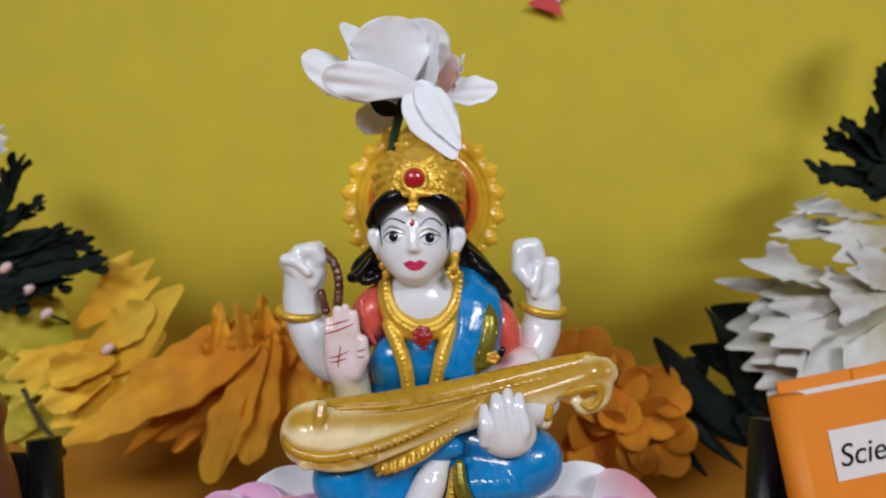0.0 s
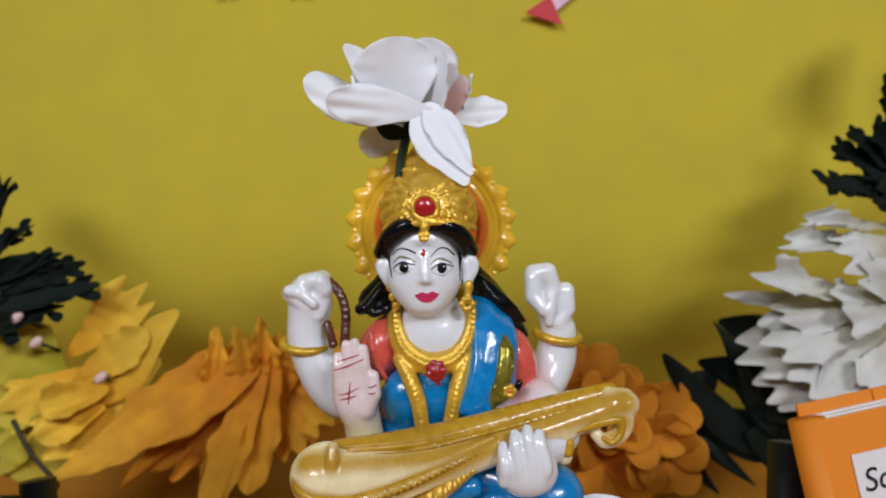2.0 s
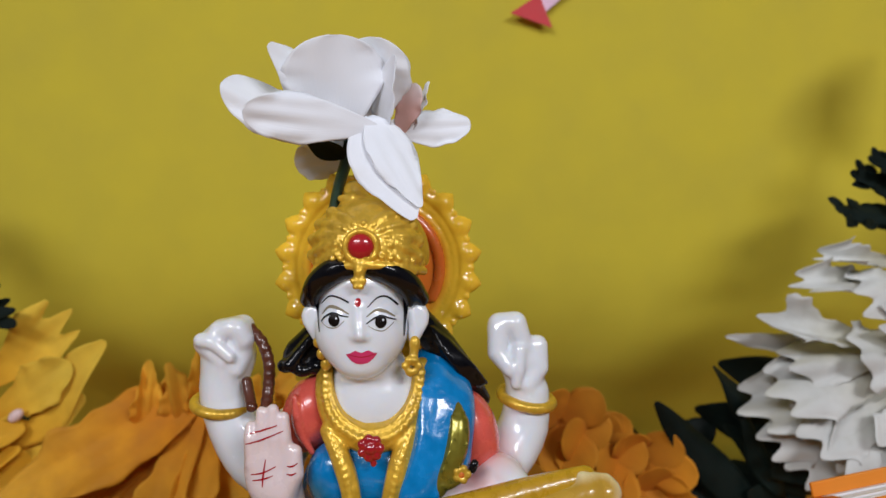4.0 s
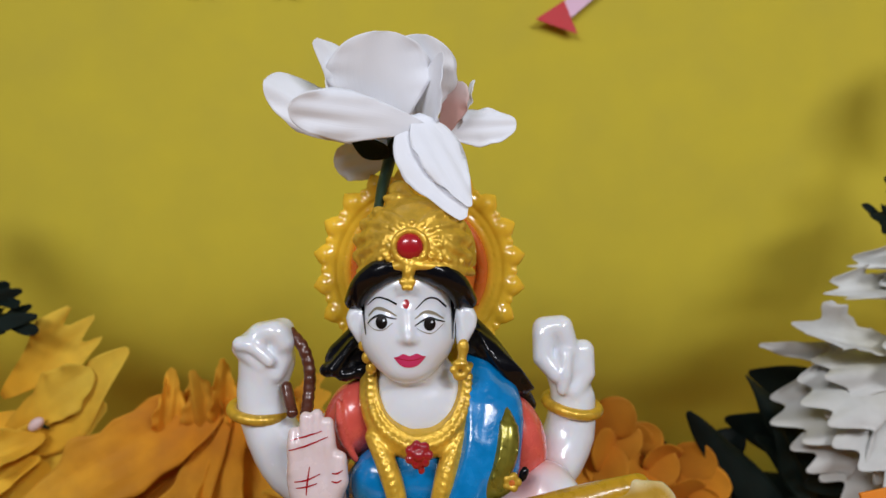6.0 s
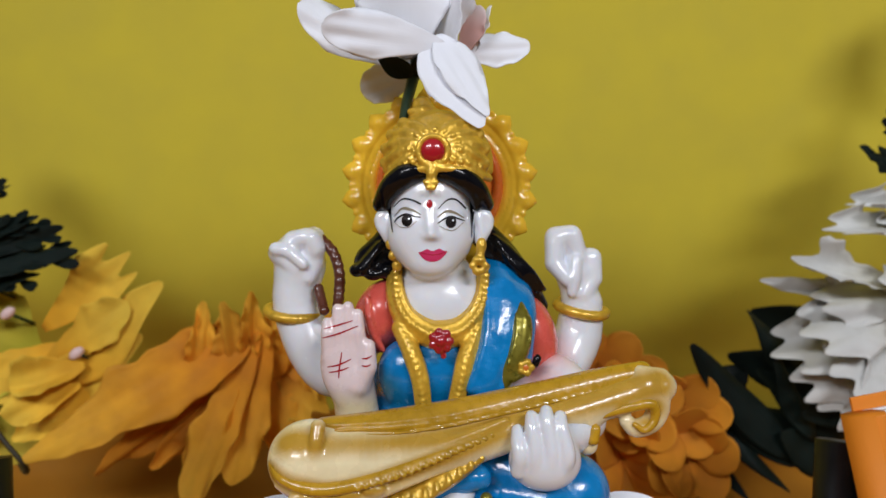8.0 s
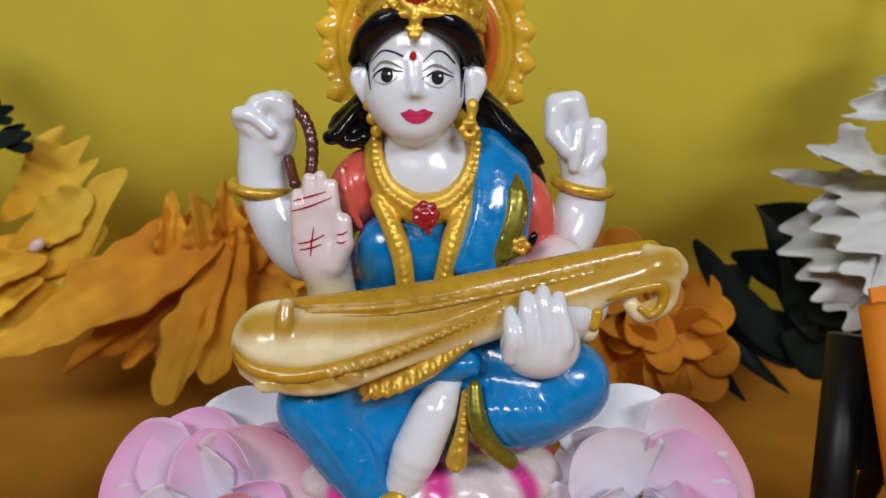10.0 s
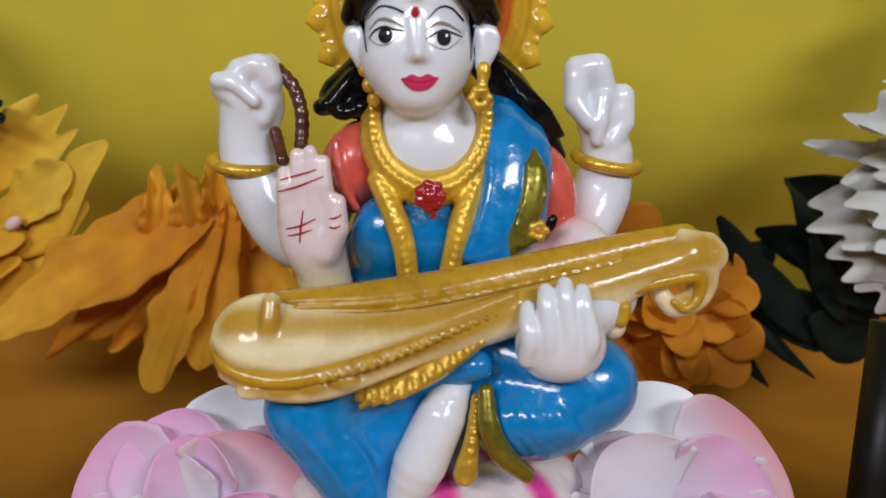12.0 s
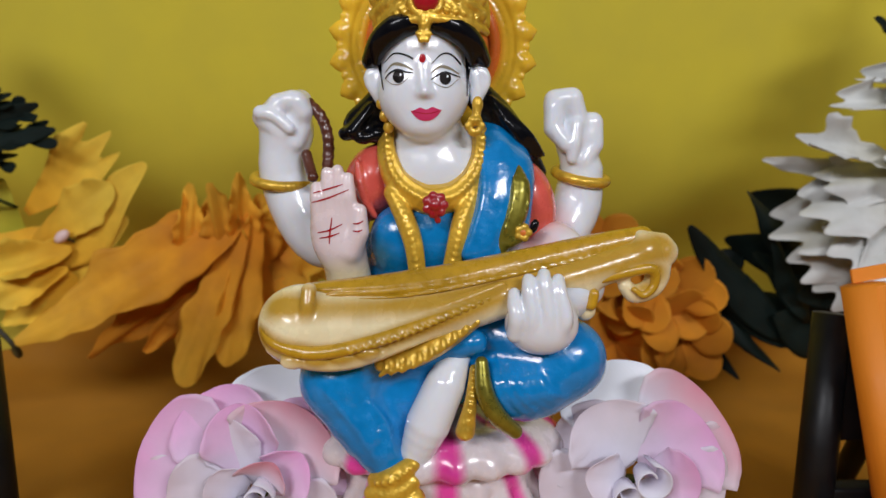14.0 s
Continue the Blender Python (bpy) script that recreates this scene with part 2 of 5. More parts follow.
def petal(base, tip, facing, width, shape="round", cup=0.0, bend=0.0, ripple=0.0, lobes=0, lobe=0.06, pleat=0.0, frill=0.0, thick=0.0002, nu=14, nv=10, seed=0):
    """A cloth petal or leaf from base to tip (millimetres). facing: the way its upper side looks; cup lifts its edges, bend its tip."""
    rnd = random.Random(seed)
    base, tip, facing = Vector(base) / 1000, Vector(tip) / 1000, Vector(facing).normalized()
    along = tip - base
    length = along.length
    along.normalize()
    side = along.cross(facing).normalized()
    up = side.cross(along).normalized()
    width, cup, bend, ripple = width / 2000, cup / 1000, bend / 1000, ripple / 1000
    ph, ph2 = rnd.uniform(0, 6), rnd.uniform(0, 6)
    bm = bmesh.new()
    uvl = bm.loops.layers.uv.new("uv")
    grid, where = [], {}
    for i in range(nu + 1):
        u = 1 - (1 - i / nu) ** 1.6
        row = []
        for j in range(nv + 1):
            v = 2 * j / nv - 1
            if shape == "round":
                w = (0.10 + 0.90 * min(1, u / 0.58) ** 0.8) * math.sqrt(max(1 - (max(u - 0.5, 0) / 0.5) ** 2.6, 0.0004))
                reach = 1 + (lobe * math.cos(lobes * math.pi * v + ph) if lobes else 0)
            elif shape == "fan":
                w = 0.12 + 0.88 * u ** 0.8
                reach = 1 - 0.18 * v * v + (lobe * math.cos(lobes * math.pi * v + ph) if lobes else 0)
            else:
                w = 0.10 + 0.95 * math.sin(math.pi * u ** 0.8) ** 0.9 * (1 - 0.15 * u)
                if u > 0.999:
                    w = 0.02
                if lobes:
                    w *= 1 + lobe * 4 * math.sin(lobes * 2 * math.pi * u + ph)
                reach = 1 + (0.12 * v * v * u if lobes else 0)
            edge = abs(v) ** 3 * min(1, 2 * u)
            w *= 1 + frill * 0.035 * edge * (math.sin(19 * u + ph + 2 * v) + 0.6 * math.sin(41 * u + ph2))
            q = v * min(1, w)
            lift = cup * q * q * min(1, u * 1.6) + bend * u * u - bend * u * 0.25 + ripple * u * math.sin(3.1 * q + ph) * math.cos(2.5 * u + ph2) + ripple * 0.45 * abs(q) * math.sin(9 * u + 2 * q + ph2)
            lift += frill / 1000 * edge * min(1, w) * (math.sin(15 * u + 3 * q + ph2) + 0.6 * math.sin(33 * u + ph))
            lift += pleat / 1000 * u * min(1, w) * math.cos(3 * math.pi * q + ph) * (0.6 + 0.4 * math.cos(2 * u + ph2))
            vert = bm.verts.new(base + along * (length * u * (1 + (reach - 1) * u * u)) + side * (v * width * w) + up * lift)
            where[vert] = ((v + 1) / 2, u)
            row.append(vert)
        grid.append(row)
    for i in range(nu):
        for j in range(nv):
            f = bm.faces.new((grid[i][j], grid[i + 1][j], grid[i + 1][j + 1], grid[i][j + 1]))
            for lp in f.loops:
                lp[uvl].uv = where[lp.vert]
    thicken(bm, thick)
    return bm


# ---- the room and the table ----
def slab(name, bm, material, label, category, smooth=False):
    ob = mesh_object(name, bm, material, smooth)
    return tagged(ob, label, category, kind="structure")


def cloth(x0, x1, nx, nz, thick):
    """A hanging sheet with slack folds, hollowed behind the garland."""
    # the hollow is an invented shape that darkens the foot of the cloth
    outline = spline([(0, 0.466, 0.001), (0, 0.464, 0.012), (0, 0.462, 0.028), (0, 0.456, 0.050), (0, 0.440, 0.075), (0, 0.420, 0.100), (0, 0.406, 0.130), (0, 0.399, 0.170), (0, 0.396, 0.250), (0, 0.396, 0.400), (0, 0.396, 0.660), (0, 0.396, 0.950)], nz + 1)
    bm = bmesh.new()
    rows = []
    for p in outline:
        y, z = float(p[1]), float(p[2])
        rows.append([])
        for i in range(nx + 1):
            x = x0 + (x1 - x0) * i / nx
            slack = 0.0022 * math.sin(x * 21 + 1.1 + 0.8 * z) + 0.0012 * math.sin(x * 47 + z * 9) + 0.004 * noise.noise((x * 6, 3.0, z * 4))
            run = 0.005 * noise.noise((x * 12, 7.0, z * 25)) * max(0.0, 1 - z / 0.12)
            rows[-1].append(bm.verts.new((x, y + slack * min(1, z / 0.05) + run, z)))
    for a, b in zip(rows, rows[1:]):
        for i in range(nx):
            bm.faces.new((a[i], a[i + 1], b[i + 1], b[i]))
    thicken(bm, thick)
    return bm


slab("backdrop", cloth(-0.75, 0.75, 170, 130, 0.001), M["backdrop"], "plain yellow cotton cloth hung as a backdrop", "backdrop", True)


def table_cloth():
    """The orange cloth lies flat and is turned up behind the garland."""
    # the turned-up edge is added to make a brown, shaded strip
    outline = [(-0.10 + 0.52 * j / 56, 0.0) for j in range(57)] + [(float(p[1]), float(p[2])) for p in spline([(0, 0.424, 0.001), (0, 0.438, 0.006), (0, 0.445, 0.018), (0, 0.443, 0.034), (0, 0.438, 0.044)], 14)]
    bm = bmesh.new()
    rows = []
    for y, z in outline:
        rows.append([])
        for i in range(121):
            x = -0.75 + 1.5 * i / 120
            back = max(0.0, min(1.0, (y - 0.37) / 0.03))
            fold = 0.0035 * noise.noise((x * 16, y * 20, 1.0)) * back
            rows[-1].append(bm.verts.new((x, y + fold, z * (1 + 0.35 * noise.noise((x * 9, 4.0, 0.0))) + 0.0006 * noise.noise((i * 0.21, y * 16, 0)) - 0.0006 + max(0.0, fold) * 0.6)))
    for a, b in zip(rows, rows[1:]):
        for i in range(120):
            bm.faces.new((a[i], a[i + 1], b[i + 1], b[i]))
    thicken(bm, 0.001)
    return bm


tagged(mesh_object("tablecloth", table_cloth(), M["table"]), "bright orange cotton tablecloth turned up behind the garland", "tablecloth")
table = thing("display_table", (0, 0.175, -0.75), "plain display table under an orange cotton cloth", "table")
part("tabletop", box(-0.75, 0.75, -0.10, 0.52, -0.034, -0.004, 0.003), M["lamp"], table)
for lx in (-0.70, 0.70):
    for ly in (-0.05, 0.40):
        part("leg", box(lx - 0.02, lx + 0.02, ly - 0.02, ly + 0.02, -0.75, -0.035, 0.002), M["easel"], table)

slab("floor", box(-1.9, 1.9, -2.2, 0.9, -0.80, -0.75), M["floor"], "plain grey room floor", "floor")
slab("ceiling", box(-2.0, 2.0, -2.3, 1.0, 1.80, 1.90), M["plaster"], "plain grey ceiling", "ceiling")
slab("wall_north", box(-2.0, 2.0, 0.9, 1.0, -0.80, 1.80), M["plaster"], "plain grey plaster wall", "wall")
slab("wall_south", box(-2.0, 2.0, -2.3, -2.2, -0.80, 1.80), M["plaster"], "plain grey plaster wall", "wall")
slab("wall_west", box(-2.0, -1.9, -2.2, 0.9, -0.80, 1.80), M["plaster"], "plain grey plaster wall", "wall")
slab("wall_east", box(1.9, 2.0, -2.2, 0.9, -0.80, 1.80), M["plaster"], "plain grey plaster wall", "wall")


# ---- the figurine: fields of soft solids, meshed colour by colour ----
def ell(c, r, turn=(0, 0, 0)):
    c, r = np.array(c, float), np.array(r, float)
    rot = np.array(Euler([radians(a) for a in turn]).to_matrix().transposed())

    def f(x, y, z):
        p = [x - c[0], y - c[1], z - c[2]]
        q = [rot[i, 0] * p[0] + rot[i, 1] * p[1] + rot[i, 2] * p[2] for i in range(3)] if any(turn) else p
        k0 = np.sqrt((q[0] / r[0]) ** 2 + (q[1] / r[1]) ** 2 + (q[2] / r[2]) ** 2) + 1e-6
        k1 = np.sqrt((q[0] / r[0] ** 2) ** 2 + (q[1] / r[1] ** 2) ** 2 + (q[2] / r[2] ** 2) ** 2) + 1e-6
        return k0 * (k0 - 1) / k1
    m = r.max() if any(turn) else r
    return f, c - m, c + m


def cap(a, b, ra, rb):
    a, b = np.array(a, float), np.array(b, float)
    d = b - a
    dd = max(float(d @ d), 1e-9)

    def f(x, y, z):
        t = np.clip(((x - a[0]) * d[0] + (y - a[1]) * d[1] + (z - a[2]) * d[2]) / dd, 0, 1)
        return np.sqrt((x - a[0] - t * d[0]) ** 2 + (y - a[1] - t * d[1]) ** 2 + (z - a[2] - t * d[2]) ** 2) - (ra + t * (rb - ra))
    m = max(ra, rb)
    return f, np.minimum(a, b) - m, np.maximum(a, b) + m


def polyline(pts, rs):
    caps = [cap(p, q, a, b) for p, q, a, b in zip(pts, pts[1:], rs, rs[1:])]

    def f(x, y, z):
        d = caps[0][0](x, y, z)
        for c in caps[1:]:
            d = np.minimum(d, c[0](x, y, z))
        return d
    return f, np.min([c[1] for c in caps], axis=0), np.max([c[2] for c in caps], axis=0)


class Clay:
    """Solids of one paint, melted together; millimetres."""

    def __init__(self, paint, h):
        self.paint, self.h, self.ops = paint, h, []

    def add(self, solid, k=1.0):
        self.ops.append((solid, k, False))
        return self

    def cut(self, solid, k=0.5):
        self.ops.append((solid, k, True))
        return self

    def line(self, points, radii, k=1.0, n=0):
        pts = spline(points, n) if n else [np.array(p, float) for p in points]
        rs = np.interp(np.linspace(0, 1, len(pts)), np.linspace(0, 1, len(radii)), radii)
        return self.add(polyline(pts, rs), k)

    def beads(self, points, r, gap, k=0.2):
        pts = spline(points, 200)
        run, last = 0.0, pts[0]
        self.add(ell(last, (r, r, r)), k)
        for p in pts[1:]:
            run += np.linalg.norm(p - last)
            last = p
            if run >= gap:
                run = 0.0
                self.add(ell(p, (r, r, r)), k)
        return self

    def bake(self):
        h = self.h
        lo = np.min([s[1] for s, _, c in self.ops if not c], axis=0) - 3 * h
        hi = np.max([s[2] for s, _, c in self.ops if not c], axis=0) + 3 * h
        n = np.ceil((hi - lo) / h).astype(int) + 1
        self.lo, self.n = lo, n
        axes = [(lo[i] + h * np.arange(n[i])).astype(np.float32) for i in range(3)]
        D = np.full(n, 50.0, np.float32)
        for (f, a, b), k, c in self.ops:
            i0 = np.maximum(((a - lo - k) / h - 3).astype(int), 0)
            i1 = np.minimum(((b - lo + k) / h + 4).astype(int), n)
            if (i1 <= i0).any():
                continue
            sl = tuple(slice(p, q) for p, q in zip(i0, i1))
            d = f(axes[0][sl[0]][:, None, None], axes[1][sl[1]][None, :, None], axes[2][sl[2]][None, None, :])
            old = D[sl]
            if c:
                d = -d
                m = np.maximum(k - np.abs(old - d), 0) / k
                D[sl] = np.maximum(old, d) + m * m * k / 4
            else:
                m = np.maximum(k - np.abs(old - d), 0) / k
                D[sl] = np.minimum(old, d) - m * m * k / 4
        self.D = D
        return self

    def front(self, x, z):
        """The depth at which a straight look from the front meets this paint at (x, z)."""
        fx = (x - self.lo[0]) / self.h
        i = int(fx)
        fz = (z - self.lo[2]) / self.h
        k = int(fz)
        if not (0 <= i < self.n[0] - 1 and 0 <= k < self.n[2] - 1):
            return None
        D = self.D[i, :, k:k + 2] * (1 - fx + i) + self.D[i + 1, :, k:k + 2] * (fx - i)
        col = D[:, 0] * (1 - fz + k) + D[:, 1] * (fz - k)
        s = np.flatnonzero(col < 0)
        if not len(s) or s[0] == 0:
            return None
        j = s[0]
        return self.lo[1] + self.h * (j - 1 + col[j - 1] / (col[j - 1] - col[j]))

    def mesh(self):
        D, h = self.D, self.h
        S = D < 0
        a, b, c = (m - 1 for m in D.shape)
        count = np.zeros((a, b, c), np.int8)
        for i in (0, 1):
            for j in (0, 1):
                for k in (0, 1):
                    count += S[i:i + a, j:j + b, k:k + c]
        cells = np.argwhere((count > 0) & (count < 8))
        index = np.full((a, b, c), -1, np.int64)
        index[tuple(cells.T)] = np.arange(len(cells))
        total, hits = np.zeros((len(cells), 3)), np.zeros(len(cells))
        for ax in range(3):
            o1, o2 = [m for m in range(3) if m != ax]
            for p in (0, 1):
                for q in (0, 1):
                    s = np.zeros(3, int)
                    s[o1], s[o2] = p, q
                    e = s.copy()
                    e[ax] = 1
                    d0, d1 = D[tuple((cells + s).T)], D[tuple((cells + e).T)]
                    on = (d0 < 0) != (d1 < 0)
                    t = np.where(on, d0 / np.where(on, d0 - d1, 1), 0)
                    pos = np.broadcast_to(s, cells.shape).astype(float).copy()
                    pos[:, ax] = t
                    total[on] += pos[on]
                    hits += on
        verts = self.lo + h * (cells + total / hits[:, None])
        faces = []
        for ax in range(3):
            o1, o2 = (ax + 1) % 3, (ax + 2) % 3
            s0 = [slice(None)] * 3
            s1 = [slice(None)] * 3
            s0[ax], s1[ax] = slice(0, -1), slice(1, None)
            A, B = S[tuple(s0)], S[tuple(s1)]
            e = np.argwhere(A != B)
            e = e[(e[:, o1] > 0) & (e[:, o2] > 0) & (e[:, o1] < D.shape[o1] - 1) & (e[:, o2] < D.shape[o2] - 1)]
            inside = A[tuple(e.T)]
            quad = []
            for p, q in ((1, 1), (0, 1), (0, 0), (1, 0)):
                g = e.copy()
                g[:, o1] -= p
                g[:, o2] -= q
                quad.append(index[tuple(g.T)])
            quad = np.stack(quad, 1)
            quad[~inside] = quad[~inside][:, ::-1]
            faces.append(quad)
        return verts, np.concatenate(faces)


def figurine():
    # flesh: head, neck, chest, four arms, bare foot
    skin = Clay("skin", 0.55)
    skin.add(ell((-8.9, 223.2, 156), (11.3, 12.0, 15))).add(ell((-8.8, 218.2, 147.4), (9.4, 6.4, 7.8)), 5).add(ell((-8.7, 214.2, 142.0), (4.6, 3.3, 3.0)), 5)
    skin.add(ell((-13.4, 215.4, 148.6), (4.6, 4.0, 5)), 4).add(ell((-4.2, 215.4, 148.6), (4.6, 4.0, 5)), 4)
    skin.line([(-8.9, 211.6, 155), (-8.6, 210.4, 151), (-8.4, 209.5, 149.2)], [0.7, 0.9, 1.0], 2.0).add(ell((-9.9, 210.9, 148.9), (0.85, 0.9, 0.75)), 1.2).add(ell((-7.0, 210.9, 148.9), (0.85, 0.9, 0.75)), 1.2)
    skin.add(ell((-9.6, 211.5, 145.0), (1.7, 0.9, 0.8)), 0.9).add(ell((-6.3, 211.5, 145.1), (1.7, 0.9, 0.8)), 0.9).add(ell((-8.2, 211.4, 143.6), (2.3, 1.1, 0.9)), 0.8)
    for sx in (-14.3, -3.7):
        skin.add(ell((sx, 213.2, 152.6), (3.0, 1.6, 1.9)), 1.2)
    skin.line([(-20.0, 219, 154.2), (-20.6, 218.2, 152.0), (-19.2, 217.6, 147.8)], [2.0, 2.2, 1.2], 0.9, 8).line([(3.6, 219, 154.6), (4.6, 218.0, 152.0), (3.6, 217.4, 147.4)], [2.3, 2.5, 1.3], 0.9, 8)
    skin.cut(ell((-21.0, 215.6, 152.2), (1.2, 1.2, 3.0), (0, 14, 0)), 0.9).cut(ell((5.2, 215.4, 152.0), (1.3, 1.2, 3.2), (0, -14, 0)), 0.9)
    skin.add(cap((-8.2, 225, 148), (-6.8, 225, 132), 7.0, 8.4), 2.2).add(ell((-6, 226, 129), (17, 9.6, 10.5)), 7)
    # raised arms
    skin.line([(-27, 231, 122), (-33.5, 233, 112), (-40, 234.5, 116.5), (-45.3, 235, 128), (-45, 235, 138)], [6, 7.5, 7.2, 6.1, 6.2], 3, 14)
    skin.add(ell((-43.6, 235, 141), (6.2, 6, 7)), 3)
    skin.line([(-40.3, 234, 147.6), (-45.3, 233, 146.8), (-49.7, 232, 143.4)], [2.9, 2.7, 2.4], 2.4).line([(-49.5, 231.5, 143.5), (-46.5, 229.8, 141.2), (-44.3, 229.8, 139.6)], [2.3, 2.0, 1.7], 1).line([(-40.3, 233, 147), (-39.6, 231.5, 141), (-41, 230.5, 137)], [2.6, 2.1, 1.7], 1.2)
    skin.line([(15, 230, 124), (19, 231, 114), (25.5, 233, 113), (31.4, 236, 120.5), (32.6, 236, 130)], [6.5, 7.2, 7.2, 6.6, 5.6], 3, 14)
    skin.add(ell((31, 236, 138), (5.6, 5.2, 6.5)), 3)
    skin.line([(25, 235, 148), (29, 234, 148.5), (31, 234, 143)], [3.0, 3.0, 2.6], 1.6).line([(24.6, 234, 146), (24.4, 233, 141), (27.5, 231.5, 137)], [2.7, 2.5, 2.0], 1.2).line([(34.8, 235, 142.5), (35.2, 234, 137), (32, 232, 133)], [2.8, 2.5, 2.0], 1.2).line([(30, 232, 142), (29.5, 230.8, 137), (29, 231, 133.5)], [1.8, 1.8, 1.5], 0.8)
    skin.line([(-49.6, 229.6, 144.6), (-46, 228.4, 143.8), (-42.2, 228.2, 140.6)], [1.9, 1.7, 1.4], 0.7, 8).line([(-45.4, 230.2, 146.8), (-41.2, 229.8, 147.6), (-39.2, 230.2, 145.0)], [2.2, 2.6, 2.4], 2.4, 8)
    # strumming hand on the neck of the lute
    skin.line([(24, 222, 112), (29, 214, 105), (21, 205, 101)], [6.5, 6, 5], 3, 8).add(ell((17.9, 201.3, 98.0), (8.3, 5.5, 7.0)), 2)
    skin.add(ell((15, 219, 109), (8, 5, 4.6)), 3)
    for i, (fx, fz) in enumerate(((11.4, 105.6), (14.5, 108.8), (17.8, 110.0), (21.0, 108.8))):
        skin.line([(fx + 0.1, 200.2, fz - 0.4), (fx, 198.2, fz - 2.4), (fx + 0.4 + 0.3 * i, 197.3, 100.5), (fx + 0.2, 198.6, 96.5)], [1.5, 1.7, 1.95, 1.9], 0.5, 12)
    # bare foot
    skin.line([(-0.9, 206, 88.6), (-3.6, 203.6, 83), (-7.4, 202.8, 74), (-10.0, 203.4, 67)], [3.2, 4.7, 5.2, 4.0], 2, 10)

    palm = Clay("palm", 0.5)
    palm.add(ell((-29.3, 215.2, 117.5), (6.3, 3.6, 9.5))).line([(-28, 217, 113), (-27, 219, 104)], [5.2, 5.5], 3)
    for i, (fx, fz) in enumerate(((-33.7, 128.6), (-31.2, 132.0), (-28.7, 132.6), (-26.3, 130.8))):
        palm.line([(-33.2 + 2.5 * i, 214.2, 119), (fx + 0.2, 213.6, 125), (fx, 214.2, fz - 1.2)], [1.9, 1.75, 1.35], 0.6)
    palm.line([(-26, 213.6, 112.5), (-23.8, 212.9, 117), (-23.5, 213.2, 122)], [2.8, 2.4, 1.6], 1.2)

    # blue wrap: bodice, drape over the shoulder, crossed legs
    blue = Clay("blue", 0.6)
    blue.add(ell((-6, 228, 108), (18.5, 11.5, 15))).add(ell((-14.2, 219.5, 114.5), (7.6, 6.4, 8.4)), 4).add(ell((2.5, 219.5, 115), (7.6, 6.4, 8.4)), 4)
    blue.line([(7.5, 229, 139.5), (8.5, 221.5, 135), (7.5, 217.2, 124), (4, 214.8, 113)], [4.2, 4.6, 5.2, 5], 2.5, 10).line([(12, 229, 136), (13.2, 221, 130), (12, 217.6, 119)], [4.5, 5, 5], 3, 8)
    for i in range(4):
        blue.line([(5.4 + 2.5 * i, 217.4 + 0.9 * i, 135.2 - 0.8 * i), (5.2 + 2.4 * i, 212.6 + 0.6 * i, 124), (1.2 + 2.5 * i, 210.8 + 0.5 * i, 112)], [0.7, 0.9, 0.9], 1.4, 10)
    blue.add(ell((-6, 220.5, 116), (10, 6.6, 9)), 3)
    blue.add(ell((-5, 226, 92), (27, 17, 12)), 4)
    blue.line([(-14, 216, 92), (-26, 211, 85), (-28.5, 209.5, 82)], [10, 9.4, 8.8], 5, 6).line([(-28.5, 209.5, 82), (-22.5, 207.5, 72), (-16.5, 205, 63.5)], [8.8, 7.8, 5.4], 3, 6)
    blue.line([(4, 218, 92), (18, 212.5, 89), (25.5, 211, 87.5)], [10, 9.4, 9], 5, 6).line([(25.5, 211, 86), (17, 208.5, 81.5), (10.5, 208, 81)], [8.8, 8.8, 7.6], 3, 6)
    blue.add(ell((-6, 216, 84), (17, 10, 11)), 4).line([(-20, 204.5, 90), (-8, 206.5, 89), (3, 204, 93)], [3, 2.6, 3], 3, 8)

    blue.add(ell((-12.5, 211, 77), (8, 6.5, 10)), 3)
    blue.bake()
    for i in range(6):
        fold = spline([(6.6 + 2.0 * i, 0, 89.6 - 0.3 * i), (8.4 + 2.1 * i, 0, 82.5 + 0.2 * i), (12.6 + 2.5 * i, 0, 75.2 + 0.9 * i)], 12)
        on = [(p[0], blue.front(p[0], p[2]), p[2]) for p in fold]
        on = [(x, y - 0.25, z) for x, y, z in on if y is not None]
        if len(on) > 3:
            blue.line([(x, y + 1.2 * abs(2 * i / (len(on) - 1) - 1) ** 3, z) for i, (x, y, z) in enumerate(on)], [0.1, 0.9, 0.7, 0.1], 1.2)
    for i in range(2):
        fold = spline([(-30 + 9 * i, 0, 82 - 3 * i), (-24.5 + 7 * i, 0, 75 - i), (-19.5 + 4 * i, 0, 67)], 12)
        on = [(p[0], blue.front(p[0], p[2]), p[2]) for p in fold]
        on = [(x, y + 0.25, z) for x, y, z in on if y is not None and y < 212]
        if len(on) > 3:
            blue.line(on, [0.3, 0.7, 0.3], 1.4)
    red = Clay("red", 0.6)
    red.add(ell((-21.5, 226, 127.5), (7.2, 7.6, 10), (0, 20, 0))).add(ell((17.6, 226.2, 122.5), (6.6, 7.4, 11), (0, -14, 0)))
    red.line([(-24.6, 219.2, 133), (-23.6, 218.2, 126), (-20.5, 218.6, 120)], [0.8, 1.0, 0.8], 1.5, 8)

    # hair
    hair = Clay("hair", 0.6)
    hair.add(ell((-8.4, 230, 157), (13.2, 11.0, 12.5)))
    hair.line([(-10.4, 212.6, 164.2), (-14.8, 212.9, 163.2), (-18.6, 214.8, 160.4), (-21.0, 218.4, 156.4)], [2.2, 3.0, 2.7, 2.2], 1.0, 12).line([(-15.0, 212.6, 161.4), (-18.8, 214.6, 158.6), (-19.6, 216.0, 155.6)], [1.3, 1.6, 0.9], 0.6, 10)
